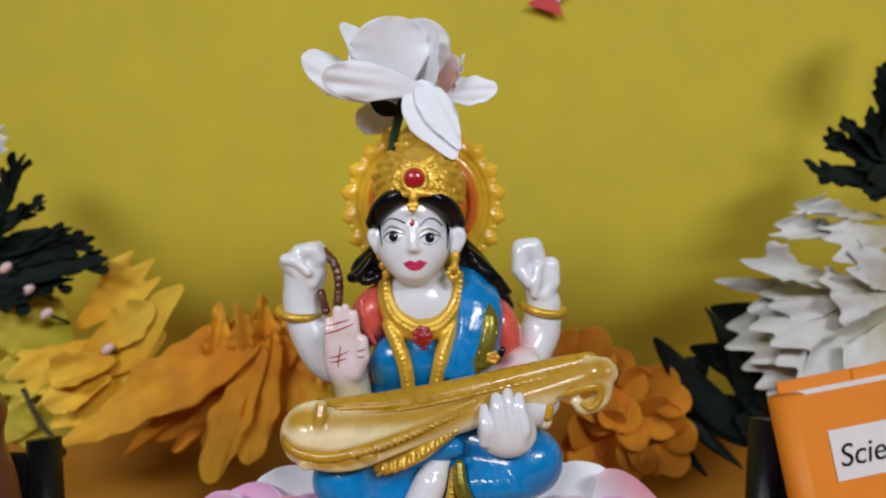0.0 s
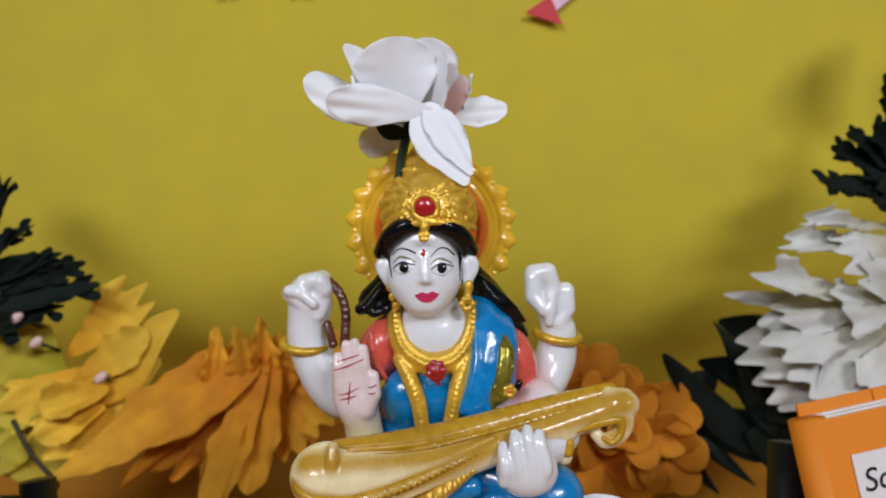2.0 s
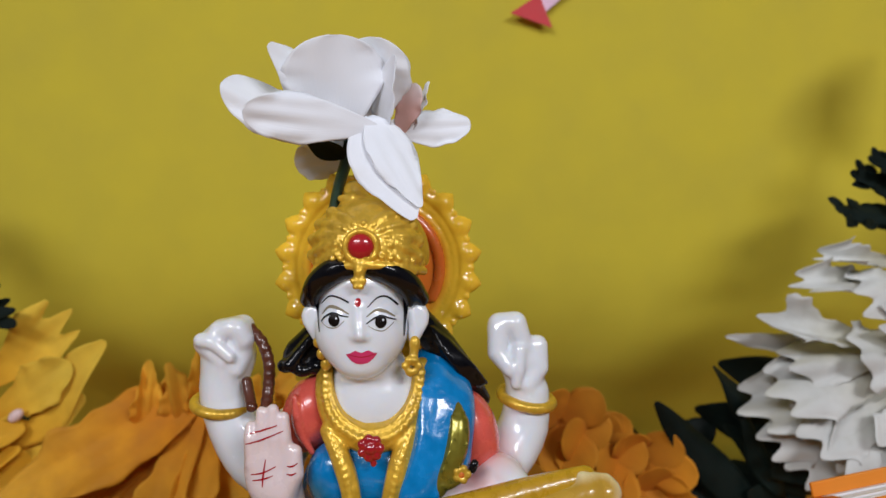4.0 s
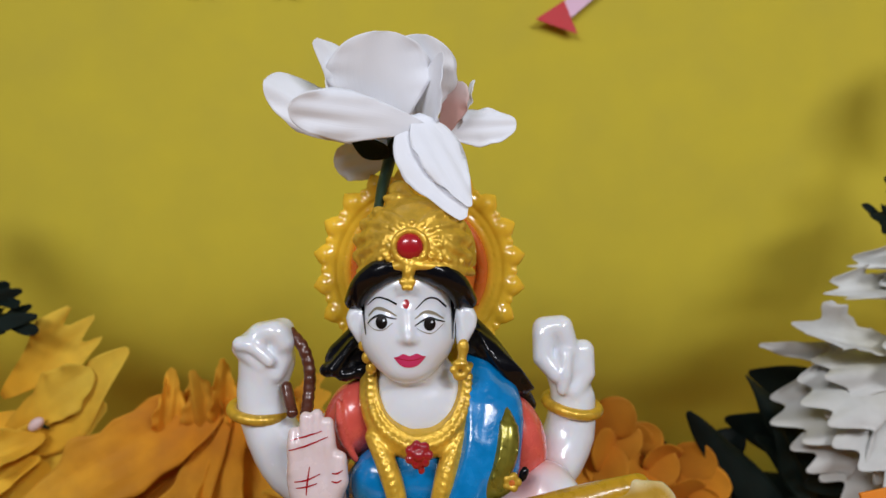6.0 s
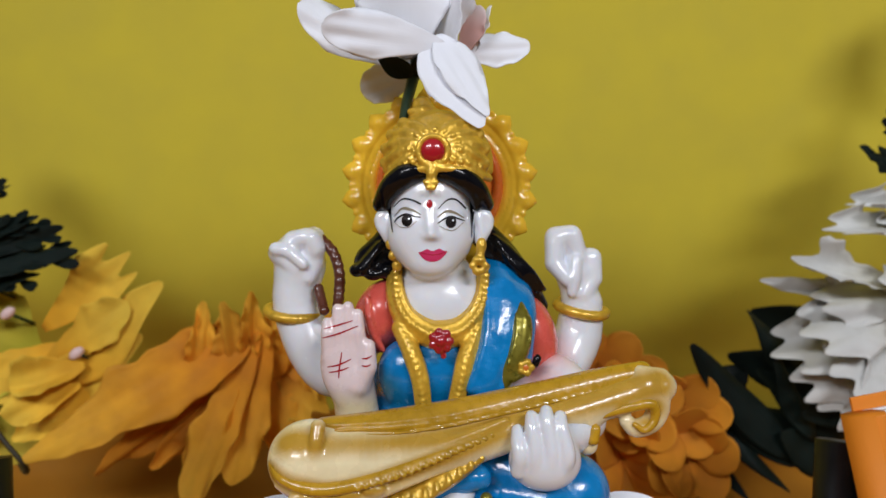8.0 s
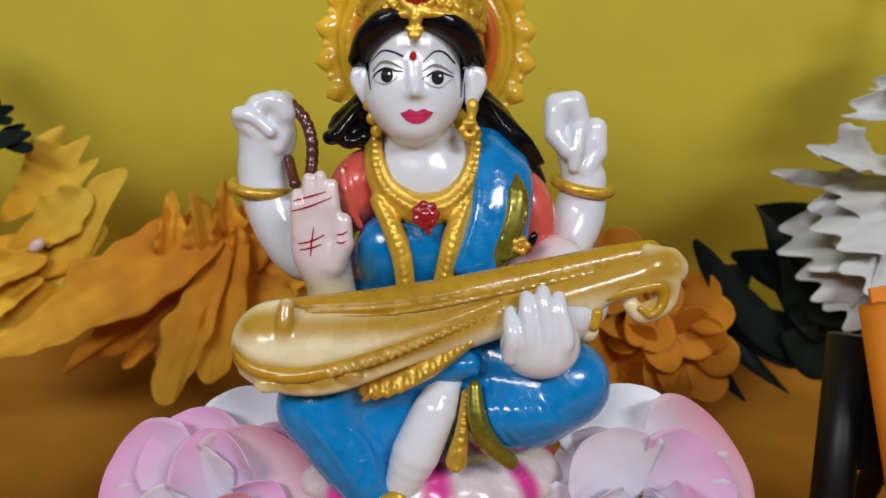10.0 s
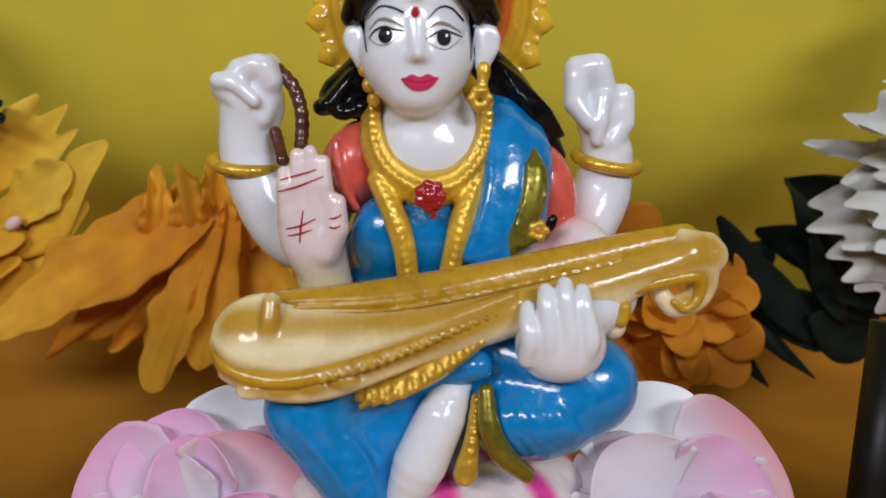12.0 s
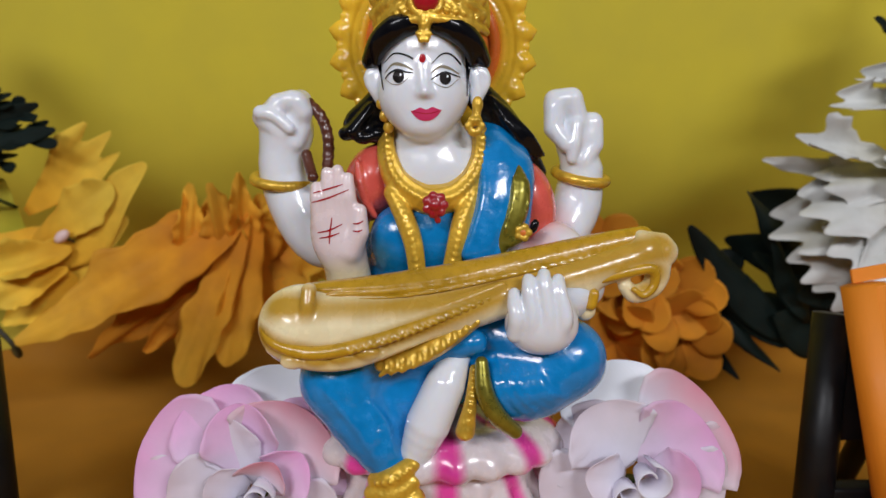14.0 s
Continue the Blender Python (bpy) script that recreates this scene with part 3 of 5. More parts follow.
    hair.line([(-6.6, 212.6, 164.2), (-2.0, 212.8, 163.2), (2.2, 214.6, 160.4), (4.8, 218.4, 156.6)], [2.2, 3.0, 2.7, 2.2], 1.0, 12).line([(-1.8, 212.6, 161.6), (1.6, 214.4, 158.8), (2.6, 216.0, 155.6)], [1.2, 1.6, 0.9], 0.6, 10)
    for i in range(3):
        hair.line([(-11.4 - 0.6 * i, 209.9 + 0.2 * i, 165.4 - 1.2 * i), (-15.2 - 0.5 * i, 210.6 + 0.4 * i, 164.0 - 1.5 * i), (-19.2, 213.2 + 0.8 * i, 160.6 - 1.6 * i)], [0.3, 0.5, 0.3], 0.5, 10)
        hair.line([(-5.6 + 0.6 * i, 209.9 + 0.2 * i, 165.4 - 1.2 * i), (-1.6 + 0.5 * i, 210.6 + 0.4 * i, 164.0 - 1.5 * i), (2.6, 213.2 + 0.8 * i, 160.6 - 1.6 * i)], [0.3, 0.5, 0.3], 0.5, 10)
    hair.line([(-17.5, 230, 150), (-21.5, 228, 145.5), (-25.5, 226, 141.5), (-20, 226, 140)], [3.6, 3.6, 3.2, 3.0], 2, 10).line([(-21.6, 223.8, 146), (-26.2, 221.8, 140)], [1.2, 1.6], 1).add(ell((-27.4, 223.4, 139.6), (2.2, 2.0, 1.8)), 0.8).add(ell((-23.4, 222.6, 138.6), (2.4, 1.8, 1.6)), 0.8).add(ell((-19.6, 222.8, 139.4), (2.2, 1.8, 2.0)), 0.8)
    hair.line([(4, 230, 150), (9.5, 228, 144), (15, 228, 137), (20.5, 230, 130)], [3.6, 4.0, 3.8, 2.0], 2, 12)
    for i in range(4):
        hair.line([(7.6 + i * 1.3, 225.0, 148.5 - i), (12 + i * 1.7, 222.6 + i * 0.5, 141.6 - i * 0.6), (17 + i * 1.4, 224.6 + i, 134.4)], [0.6, 0.8, 0.6], 0.8, 8)
    hair.add(ell((17.3, 213.2, 118.4), (1.1, 0.9, 2.0), (0, 20, 0)), 0.5)

    # halo disc with its ridges and knobs
    halo = Clay("halo", 0.55)
    hx, hy, hz = -6.5, 242.0, 162.0
    halo.add(ell((hx, hy + 1.2, hz), (24.4, 2.2, 24.4)))

    def ring(r, n=40, dy=0.0):
        return [(hx + r * math.cos(2 * math.pi * i / n), hy + dy, hz + r * math.sin(2 * math.pi * i / n)) for i in range(n + 1)]
    halo.line(ring(22.6), [1.5], 0.6).line(ring(20.4), [1.0], 0.4).line(ring(18.4), [1.0], 0.4)
    for i in range(20):
        a = 2 * math.pi * (i + 0.5) / 20
        kc, ks = math.cos(a), math.sin(a)
        halo.add(ell((hx + 24.2 * kc, hy, hz + 24.2 * ks), (2.9, 2.0, 2.9)), 0.8)
        halo.line([(hx + 24.5 * kc, hy, hz + 24.5 * ks), (hx + 27.0 * kc, hy + 0.3, hz + 27.0 * ks)], [2.2, 0.8], 0.8)
        b = a + math.pi / 20
        halo.add(ell((hx + 24.6 * math.cos(b), hy - 0.4, hz + 24.6 * math.sin(b)), (1.0, 1.1, 1.0)), 0.4)
    coral = Clay("coral", 0.6)
    coral.line([(hx + 16.2 * math.cos(a), hy - 0.8, hz + 16.2 * math.sin(a)) for a in np.linspace(-0.5, math.pi + 0.5, 40)], [1.5], 0.5)

    # crown, gem setting and brow jewel
    gold = Clay("gold", 0.4)
    gold.add(ell((-7, 223, 166.5), (14.0, 12.8, 13.8)))
    gold.cut(ell((-7, 223, 65.6), (99.5, 99.5, 99.5)))
    gold.line([(-10.4, 224, 179), (-11.2, 225.5, 181.6)], [3.4, 2.6], 1.5).line([(-14.0, 222.6, 179.8), (-11, 221.2, 180.2), (-8.0, 222.6, 179.8)], [0.9], 0.6)

    def dome(x, z):
        q = 1 - ((x + 7) / 14.0) ** 2 - ((z - 166.5) / 13.8) ** 2
        return (x, 223 - 12.8 * math.sqrt(max(q, 0.0)), z)
    for i in range(10):
        a = radians(-4 + 20.9 * i)
        w = math.copysign(1, math.pi / 2 - a)
        pts = [dome(-7.8 + r * math.cos(a - 0.10 * s * w) * 1.06, 168.6 + r * math.sin(a - 0.10 * s * w) * 0.86) for s, r in enumerate(np.linspace(4.2, 11.6, 6))]
        gold.line([(p[0], p[1] + 0.5, p[2]) for p in pts], [0.5, 1.0, 1.25, 1.0], 0.6, 14)
        gold.add(ell(pts[-1], (1.6, 1.0, 1.6)), 0.6).add(ell(dome(-7.8 + 6.2 * math.cos(a + 0.18), 168.6 + 5.6 * math.sin(a + 0.18)), (0.7, 0.8, 0.7)), 0.3)
    for side in (-1, 1):
        for cx, cz, rr in ((6.4, 168.4, 2.3), (9.6, 170.6, 1.9), (8.6, 174.6, 1.9)):
            curl = [dome(-7.6 + side * (cx + rr * (1 - 0.07 * k) * math.cos(0.62 * k)), cz + rr * (1 - 0.07 * k) * math.sin(0.62 * k)) for k in range(12)]
            gold.line(curl, [0.75, 0.6, 0.35], 0.4)
    band = [dome(x, 164.9 - 0.012 * (x + 7) ** 2) for x in np.linspace(-19.6, 5.6, 24)]
    gold.line(band, [1.0], 0.5).beads([(p[0], p[1] - 0.5, p[2] + 1.9) for p in band], 0.75, 1.9)
    gold.line([(-8.2 + 3.5 * math.cos(a), 210.2, 169 + 3.5 * math.sin(a)) for a in np.linspace(0, 2 * math.pi, 20)], [0.75], 0.3)
    gold.line([(-8.3, 210.3, 165.2), (-8.5, 210.0, 162.6)], [1.5, 1.3], 0.5).add(ell((-8.6, 209.7, 161.2), (1.7, 1.1, 1.4)), 0.4)
    for dx, dz in ((-1.3, 161.6), (1.2, 161.6), (-0.7, 160.2), (0.6, 160.2), (0, 163.6)):
        gold.add(ell((-8.6 + dx, 208.9, dz), (0.7, 0.6, 0.7)), 0.2)
    # earrings
    gold.add(ell((-18.8, 216.2, 146.6), (1.0, 0.9, 1.3)), 0.4).add(ell((-18.0, 216.6, 143.8), (1.1, 1.0, 1.4)), 0.5).add(ell((-17.0, 217.6, 141.2), (1.3, 1.1, 1.5)), 0.5)
    gold.add(ell((3.7, 214.6, 146.6), (1.3, 1.1, 1.9)), 0.4).line([(3.7, 214.6, 146), (3.2, 214.4, 142.6)], [0.9, 1.2], 0.6)
    for i in range(6):
        gold.add(ell((3.1 + 1.55 * math.cos(1.05 * i), 213.6, 141.7 + 1.5 * math.sin(1.05 * i)), (0.95, 0.9, 0.95)), 0.3)
    gold.add(ell((2.9, 213.8, 139.9), (0.9, 0.8, 0.9)), 0.4)
    # necklace in two beaded rows
    chain = [(-17.5, 221.5, 139.2), (-17, 217.4, 133.5), (-14.4, 215.0, 128.2), (-9.5, 213.8, 125.0), (-6, 213.6, 124.4), (-1.5, 214.0, 125.4), (2.4, 215.2, 128.6), (4.8, 217.4, 133.5), (5.4, 221.5, 139.2)]
    gold.line([(x, y + 2.3, z) for x, y, z in chain], [2.4, 3.3, 3.8, 3.3, 2.4], 0.5, 40)
    gold.line([(x * 0.90 - 0.6, y - 0.1, z + 2.3) for x, y, z in chain], [0.55], 0.4, 40).line([(x * 1.10 + 0.6, y + 0.5, z - 1.9) for x, y, z in chain], [0.5], 0.4, 40)
    gold.beads([(x, y - 0.9, z + 0.3) for x, y, z in chain], 0.95, 1.55, 0.5).beads([(x * 1.06 + 0.36, y - 0.3, z - 1.2) for x, y, z in chain], 0.5, 1.2)
    # bangles
    for (cx, cy, cz), rr, tz in (((-46.2, 235, 127.3), 6.7, -0.10), ((32.4, 236, 128.6), 6.5, -0.16)):
        gold.line([(cx + rr * math.cos(a), cy + rr * math.sin(a), cz + tz * rr * math.cos(a) + 1.0 * math.sin(a)) for a in np.linspace(0, 2 * math.pi, 36)], [1.4], 0.4)
        gold.beads([(cx + (rr + 0.9) * math.cos(a), cy + (rr + 0.9) * math.sin(a), cz + tz * rr * math.cos(a) + math.sin(a)) for a in np.linspace(math.pi, 2 * math.pi, 18)], 0.55, 1.5)
    # brocade borders of the bodice
    for edge in ([(-16.0, 215, 126), (-13.2, 212.6, 120.4), (-11.0, 211.6, 114), (-10.0, 212.2, 106)], [(3.0, 215, 126.4), (0.6, 212.2, 120.5), (-0.9, 211.2, 114.5), (-2.7, 212.0, 106)]):
        gold.line([(x, y + 1.1, z) for x, y, z in edge], [2.2, 2.4, 2.0], 0.6, 14).beads([(x, y - 0.9, z) for x, y, z in edge], 0.75, 1.5, 0.5)
        for k in (-1, 1):
            gold.line([(x + 1.7 * k, y + 0.2, z) for x, y, z in edge], [0.4], 0.3, 14)
    # anklets and belt
    gold.line([(-19.6, 201.5, 60.5), (-15.6, 199.6, 62.0), (-11.2, 200.6, 64.8)], [2.0, 2.6, 2.0], 1, 8).line([(-20.5, 201, 57.5), (-15.5, 199.0, 58.6), (-11.0, 200.0, 61)], [1.9, 2.3, 1.9], 0.8, 8).line([(-21, 201, 53), (-14.5, 198.4, 53.5), (-10.4, 199.4, 57)], [2.4, 2.9, 2.4], 1.2, 8).beads([(-19, 198.8, 61), (-15.4, 197.2, 62.4), (-11.2, 198.6, 65)], 0.7, 1.8)
    gold.line([(3.0, 203.2, 87), (2.2, 200.8, 80), (1.0, 200.4, 73)], [1.0, 1.4, 2.3], 0.6, 8).beads([(3.0, 202.0, 87), (2.2, 199.6, 80), (1.0, 198.6, 72)], 0.75, 1.9)
    gold.line([(-18, 200.8, 88.6), (-11, 200.6, 90.4), (-4, 201.4, 94), (3, 203, 98.5)], [1.6, 2.4, 2.4, 1.8], 1, 12)
    for i in range(9):
        q = spline([(-17, 198.9, 88.2), (-10.5, 198.2, 90.0), (-3.6, 199.2, 93.8), (3, 201, 98.4)], 9)[i]
        gold.line([(q[0] - 1.2, q[1], q[2] - 1.4), (q[0] + 0.4, q[1] - 0.3, q[2] + 0.2), (q[0] + 0.2, q[1] + 0.2, q[2] + 1.7)], [0.5, 0.8, 0.5], 0.5, 5)

    olive = Clay("olive", 0.5)
    olive.line([(13.4, 217.6, 132.6), (13.9, 215.2, 127.5), (13.0, 214.2, 122), (11.0, 213.6, 117), (9.2, 213.6, 113)], [0.8, 2.6, 3.0, 2.8, 2.0], 0.5, 14).line([(12.4, 214.2, 130), (12.0, 211.8, 124), (10.2, 210.9, 118)], [0.35], 0.4, 10).line([(15.6, 214.6, 129), (15.8, 212.4, 124), (13.6, 211.4, 118.6)], [0.35], 0.4, 10)
    olive.line([(4.6, 201.4, 89), (5.2, 199.8, 83), (7.8, 199.6, 77.4), (12.6, 201.5, 72.4)], [1.5, 2.1, 2.3, 1.7], 0.5, 12)
    olive.line([(11.6, 212.4, 114.8), (15.0, 213.0, 116.4)], [1.5, 1.3], 0.6)

    # the long-necked lute: gourd, neck, scroll
    cream = Clay("cream", 0.55)
    ax = [(-37, 203, 97.0), (-24, 203.2, 97.2), (-6, 204, 99.8), (14, 206.5, 104.4), (40, 211, 111.0), (47.5, 212.4, 112.6)]
    cream.line(ax, [8.2, 7.8, 6.0, 4.6, 4.0, 3.8], 2, 26)
    cream.add(ell((-35.5, 203.2, 97.2), (9.8, 6.2, 9.4)), 2)
    cream.line([(-43, 199.0, 98.6), (-36, 197.6, 96.2), (-26, 197.4, 96.0), (-8, 199.0, 101.2), (9, 202.0, 107.0)], [0.7, 1.5, 1.6, 1.4, 0.8], 1.0, 20)
    cream.line([(43, 211.4, 113), (46.4, 211.2, 109), (45.2, 210.6, 104.6), (41.0, 209.8, 103.0), (38.4, 209.2, 105.0)], [4.0, 3.0, 2.5, 2.2, 1.7], 0.9, 16).line([(27, 209.4, 108), (36, 210.6, 110.4), (43, 211.2, 112.4)], [3.4, 3.6, 3.6], 1.5, 8)
    cream.line([(29, 208.6, 99.5), (28.6, 208.8, 103), (30, 209, 106.6)], [2.6, 2.8, 3], 1.5).line([(42, 211.4, 116.0), (47.6, 212.4, 115.6)], [2.0, 1.5], 1.0).line([(47.9, 212.2, 114.6), (47.6, 211.6, 107)], [1.3, 1.5], 1.0)
    cream.line([(-40, 200.8, 93), (-30, 199.4, 91.8), (-16, 200.6, 94.6), (-4, 202.6, 98.6)], [2.8, 3.4, 2.8, 1.6], 1.2, 14)
    ochre = Clay("ochre", 0.45)
    ochre.line([(-33, 203.6, 104.4), (-10, 204.6, 106.0), (10, 207.2, 109.6), (30, 211.0, 113.6), (43, 213.2, 116.0)], [2.6, 4.0, 3.6, 3.2, 2.6], 0.5, 26)
    for k in range(3):
        ochre.line([(-32, 199.9 + 0.5 * k, 103.4 + 1.2 * k), (-10, 200.3 + 0.4 * k, 105.0 + 1.2 * k), (10, 203.4 + 0.4 * k, 108.4 + 1.1 * k), (30, 207.6 + 0.4 * k, 112.2 + k), (42, 210.4 + 0.4 * k, 114.6 + 0.8 * k)], [0.3, 0.35, 0.3], 0.5, 22)
    cream.line([(-33.4, 198.4, 106.4), (-33.6, 196.9, 103.0), (-33.8, 196.7, 100.2)], [1.7, 1.6, 1.2], 0.9, 8)
    ochre.line([(-44.2, 199.8, 97.4), (-40.5, 196.4, 94.8), (-32, 195.2, 93.2), (-20, 196.0, 95.4), (-6, 198.8, 100.0), (7, 202.2, 104.6)], [0.8, 1.3, 1.6, 1.6, 1.5, 1.1], 0.5, 22)
    ochre.beads([(-24, 194.0, 93.9), (-14, 195.4, 96.6), (-4, 197.8, 100.2), (6, 200.8, 103.8)], 0.7, 1.7)
    cream.line([(-42.5, 198.6, 93.0), (-34, 197.0, 90.2), (-24, 196.6, 90.6), (-12, 198.6, 94.4), (0, 201.4, 99.0)], [0.8, 1.4, 1.5, 1.3, 0.7], 1.0, 18)
    for i in range(4):
        cream.add(ell((-37.0 + 5.4 * i, 196.0, 91.0 + 0.35 * i * i * 0.6), (2.8, 1.4, 1.7)), 0.5)
    ochre.line([(29.6, 206.6, 106.4), (36.8, 207.4, 108.4), (44.0, 208.0, 109.4), (45.0, 208.4, 105.6), (42.4, 207.6, 103.2), (40.0, 207.4, 104.6)], [1.1, 1.4, 1.4, 1.1, 0.9, 0.7], 0.6, 20)
    ochre.line([(29.8, 206, 101.4), (30.4, 205.6, 104)], [1.5, 1.2], 0.6)

    # ruby paint: gem, pendant rose, brow mark
    ruby = Clay("ruby", 0.4)
    ruby.add(ell((-8.2, 209.9, 169), (2.9, 1.5, 2.9))).add(ell((-6, 209.6, 123.8), (1.5, 1.3, 1.5)), 0.2)
    for i in range(7):
        ruby.add(ell((-6 + 2.1 * math.cos(0.9 * i), 210.0, 123.8 + 2.1 * math.sin(0.9 * i)), (1.15, 1.1, 1.15)), 0.2)
    ruby.add(ell((-5.4, 210.4, 120.2), (0.8, 0.8, 0.9)), 0.2)
    amber = Clay("coral", 0.4)
    amber.add(ell((14.5, 212.0, 117.2), (1.4, 1.2, 1.4)))
    for i in range(5):
        gold.add(ell((14.5 + 1.35 * math.cos(1.26 * i), 211.6, 117.2 + 1.35 * math.sin(1.26 * i)), (1.0, 0.9, 1.0)), 0.2)
    # prayer beads
    brown = Clay("brown", 0.4)
    brown.beads([(-38, 232.5, 147), (-34.6, 231, 143.5), (-32.9, 230, 138), (-33.0, 229, 132), (-33.0, 225, 127)], 1.55, 2.1, 0.8)
    brown.beads([(-38.4, 229.6, 134.2), (-37.4, 228.0, 131.2), (-36.0, 225, 128)], 1.4, 1.7, 0.8)

    # lotus seat: cushion, collar and drooping petals down to the table
    seat = Clay("base", 0.9)
    seat.add(ell((-5, 223, 63.5), (30, 21.5, 6.5))).add(ell((-5, 223, 55), (25, 19, 6)), 1.5).add(ell((-5, 223, 3.2), (38, 27, 3.2)), 1).line([(-5, 223, 55), (-5, 223, 3)], [18, 24], 4, 4)
    for i in range(22):
        a = 2 * math.pi * i / 22
        kc, ks = math.cos(a), math.sin(a)
        seat.line([(-5 + 24 * kc, 223 + 18 * ks, 65.5), (-5 + 30 * kc, 223 + 21.6 * ks, 62)], [2.6, 2.4], 5)
        seat.line([(-5 + 22 * kc, 223 + 17 * ks, 55), (-5 + 27 * kc, 223 + 20 * ks, 40), (-5 + 34 * kc, 223 + 24 * ks, 6)], [2.8, 4.4, 4.6], 0.8, 5)

    groups = [skin, palm, blue, red, hair, halo, coral, gold, olive, cream, ochre, ruby, amber, brown, seat]
    verts, faces, paints, dyes, total = [], [], [], [], 0
    slots = sorted({g.paint for g in groups} | {"lip", "ink", "iris", "crease", "skin"})

    def near(v, pts, inner, outer):
        d = np.min([np.linalg.norm(v - np.array(p), axis=1) for p in pts], axis=0)
        return np.clip((outer - d) / (outer - inner), 0, 1)

    def airbrush(v, g):
        """Where the second dye was sprayed."""
        if g is skin:
            return 0.75 * near(v, [(18, 221, 112), (21, 224, 118)], 3, 11) + 0.25 * near(v, [(-27, 222, 124)], 3, 10)
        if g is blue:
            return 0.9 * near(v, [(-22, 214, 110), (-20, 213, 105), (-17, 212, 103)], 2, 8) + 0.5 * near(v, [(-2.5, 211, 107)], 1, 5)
        if g is palm:
            return 0.7 * np.clip((112 - v[:, 2]) / 5, 0, 1)
        if g is halo:
            rad = np.hypot(v[:, 0] - hx, v[:, 2] - hz)
            return np.clip((19.5 - rad) / 4, 0, 1)
        if g is cream:
            strip = near(v, spline([(-42, 197, 104), (-30, 195.5, 104.5), (-10, 197.5, 104.8), (10, 201, 108), (30, 205.5, 111.5), (46, 209.5, 114)], 60), 2.4, 5.4)
            low = near(v, spline([(-44, 198, 96), (-32, 194.6, 92.4), (-20, 195.4, 94.4), (-8, 198, 98.8), (8, 202, 104.4)], 60), 1.6, 3.6)
            hook = near(v, [(45, 208, 108.5), (43, 207, 105), (37, 206, 109)], 1.5, 4.5)
            rim = near(v, spline([(-43, 199, 91.5), (-34, 196, 88.6), (-24, 196, 88.9), (-12, 198, 92.6)], 40), 0.4, 1.8)
            return np.maximum(np.maximum(strip, low), np.maximum(hook, rim)) * 0.95
        if g is seat:
            ang = np.arctan2((v[:, 1] - 223) / 22, (v[:, 0] + 5) / 31)
            return np.clip(1.6 * np.cos(ang * 9 + 0.9) - 0.45, 0, 1) * np.clip((v[:, 2] - 8) / 20, 0, 1)
        return np.zeros(len(v))

    def put(v, f, paint, dye=None):
        nonlocal total
        dyes.append(np.zeros(len(v)) if dye is None else dye)
        verts.append(np.asarray(v, float))
        faces.append(np.asarray(f, np.int64) + total)
        paints.append(np.full(len(f), slots.index(paint)))
        total += len(v)
    for g in groups:
        v, f = g.bake().mesh()
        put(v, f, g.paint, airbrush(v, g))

    def patch(rows, paint, on, lift=0.10):
        """Thin paint laid on a surface: rows of (x, z) points across."""
        v = []
        for row in rows:
            for x, z in row:
                d = on.front(x, z)
                v.append((x, (d if d is not None else v[-1][1] + lift if v else 212) - lift, z))
        w = len(rows[0])
        put(v, [(i * w + j, i * w + j + 1, (i + 1) * w + j + 1, (i + 1) * w + j) for i in range(len(rows) - 1) for j in range(w - 1)], paint)

    def stroke(points, widths, paint, on, n=20, lift=0.12):
        pts = spline([(x, 0, z) for x, z in points], n)
        ws = np.interp(np.linspace(0, 1, n), np.linspace(0, 1, len(widths)), widths)
        rows = []
        for i, p in enumerate(pts):
            d = pts[min(i + 1, n - 1)] - pts[max(i - 1, 0)]
            d = d / (np.linalg.norm(d) + 1e-9)
            rows.append([(p[0] - d[2] * ws[i] * s, p[2] + d[0] * ws[i] * s) for s in (0.5, 0, -0.5)])
        patch(rows, paint, on, lift)

    def disc(x, z, rx, rz, paint, on, lift=0.12):
        patch([[(x + rx * s * math.cos(a), z + rz * s * math.sin(a)) for a in np.linspace(0, 2 * math.pi, 25)] for s in (0.02, 0.5, 1)], paint, on, lift)

    eyes = (((-14.3, 152.5), ((-17.4, 152.0), (-16.4, 153.2), (-14.6, 154.0), (-12.6, 153.5), (-11.0, 153.3)), ((-17.2, 151.9), (-15.8, 150.9), (-13.8, 150.9), (-11.9, 152.4)), ((-17.3, 153.6), (-15.6, 155.3), (-13.2, 155.0), (-11.0, 153.9)), ((-17.8, 155.7), (-15.6, 157.6), (-13.2, 157.4), (-11.0, 156.4))),
            ((-3.8, 152.2), ((-7.0, 151.8), (-5.4, 152.9), (-3.8, 153.5), (-2.0, 153.0), (-0.4, 152.5)), ((-6.6, 151.3), (-4.8, 150.4), (-3.0, 150.3), (-0.8, 152.1)), ((-7.0, 153.3), (-5.0, 154.7), (-2.8, 154.4), (-0.7, 153.2)), ((-6.9, 155.3), (-4.6, 157.5), (-2.4, 157.5), (-0.1, 155.5))))
    for (ex, ez), lid, under, fold, brow in eyes:
        disc(ex, ez, 1.3, 1.45, "iris", skin, 0.14)
        stroke(lid, [0.2, 0.4, 0.5, 0.35, 0.2], "ink", skin, 18, 0.18)
        stroke(under, [0.10, 0.2, 0.12], "crease", skin, 16, 0.16)
        stroke(fold, [0.2, 0.75, 0.25], "crease", skin, 16, 0.12)
        stroke(brow, [0.15, 0.35, 0.4, 0.45], "ink", skin, 18, 0.12)
        # small pale dot painted as a glint on the iris
        disc(ex + 0.5, ez + 0.4, 0.22, 0.25, "skin", skin, 0.24)
    stroke([(1.7, 158.6), (1.5, 153.4), (1.3, 148.4)], [1.8, 0.8, 0.25], "hair", skin, 16, 0.2)
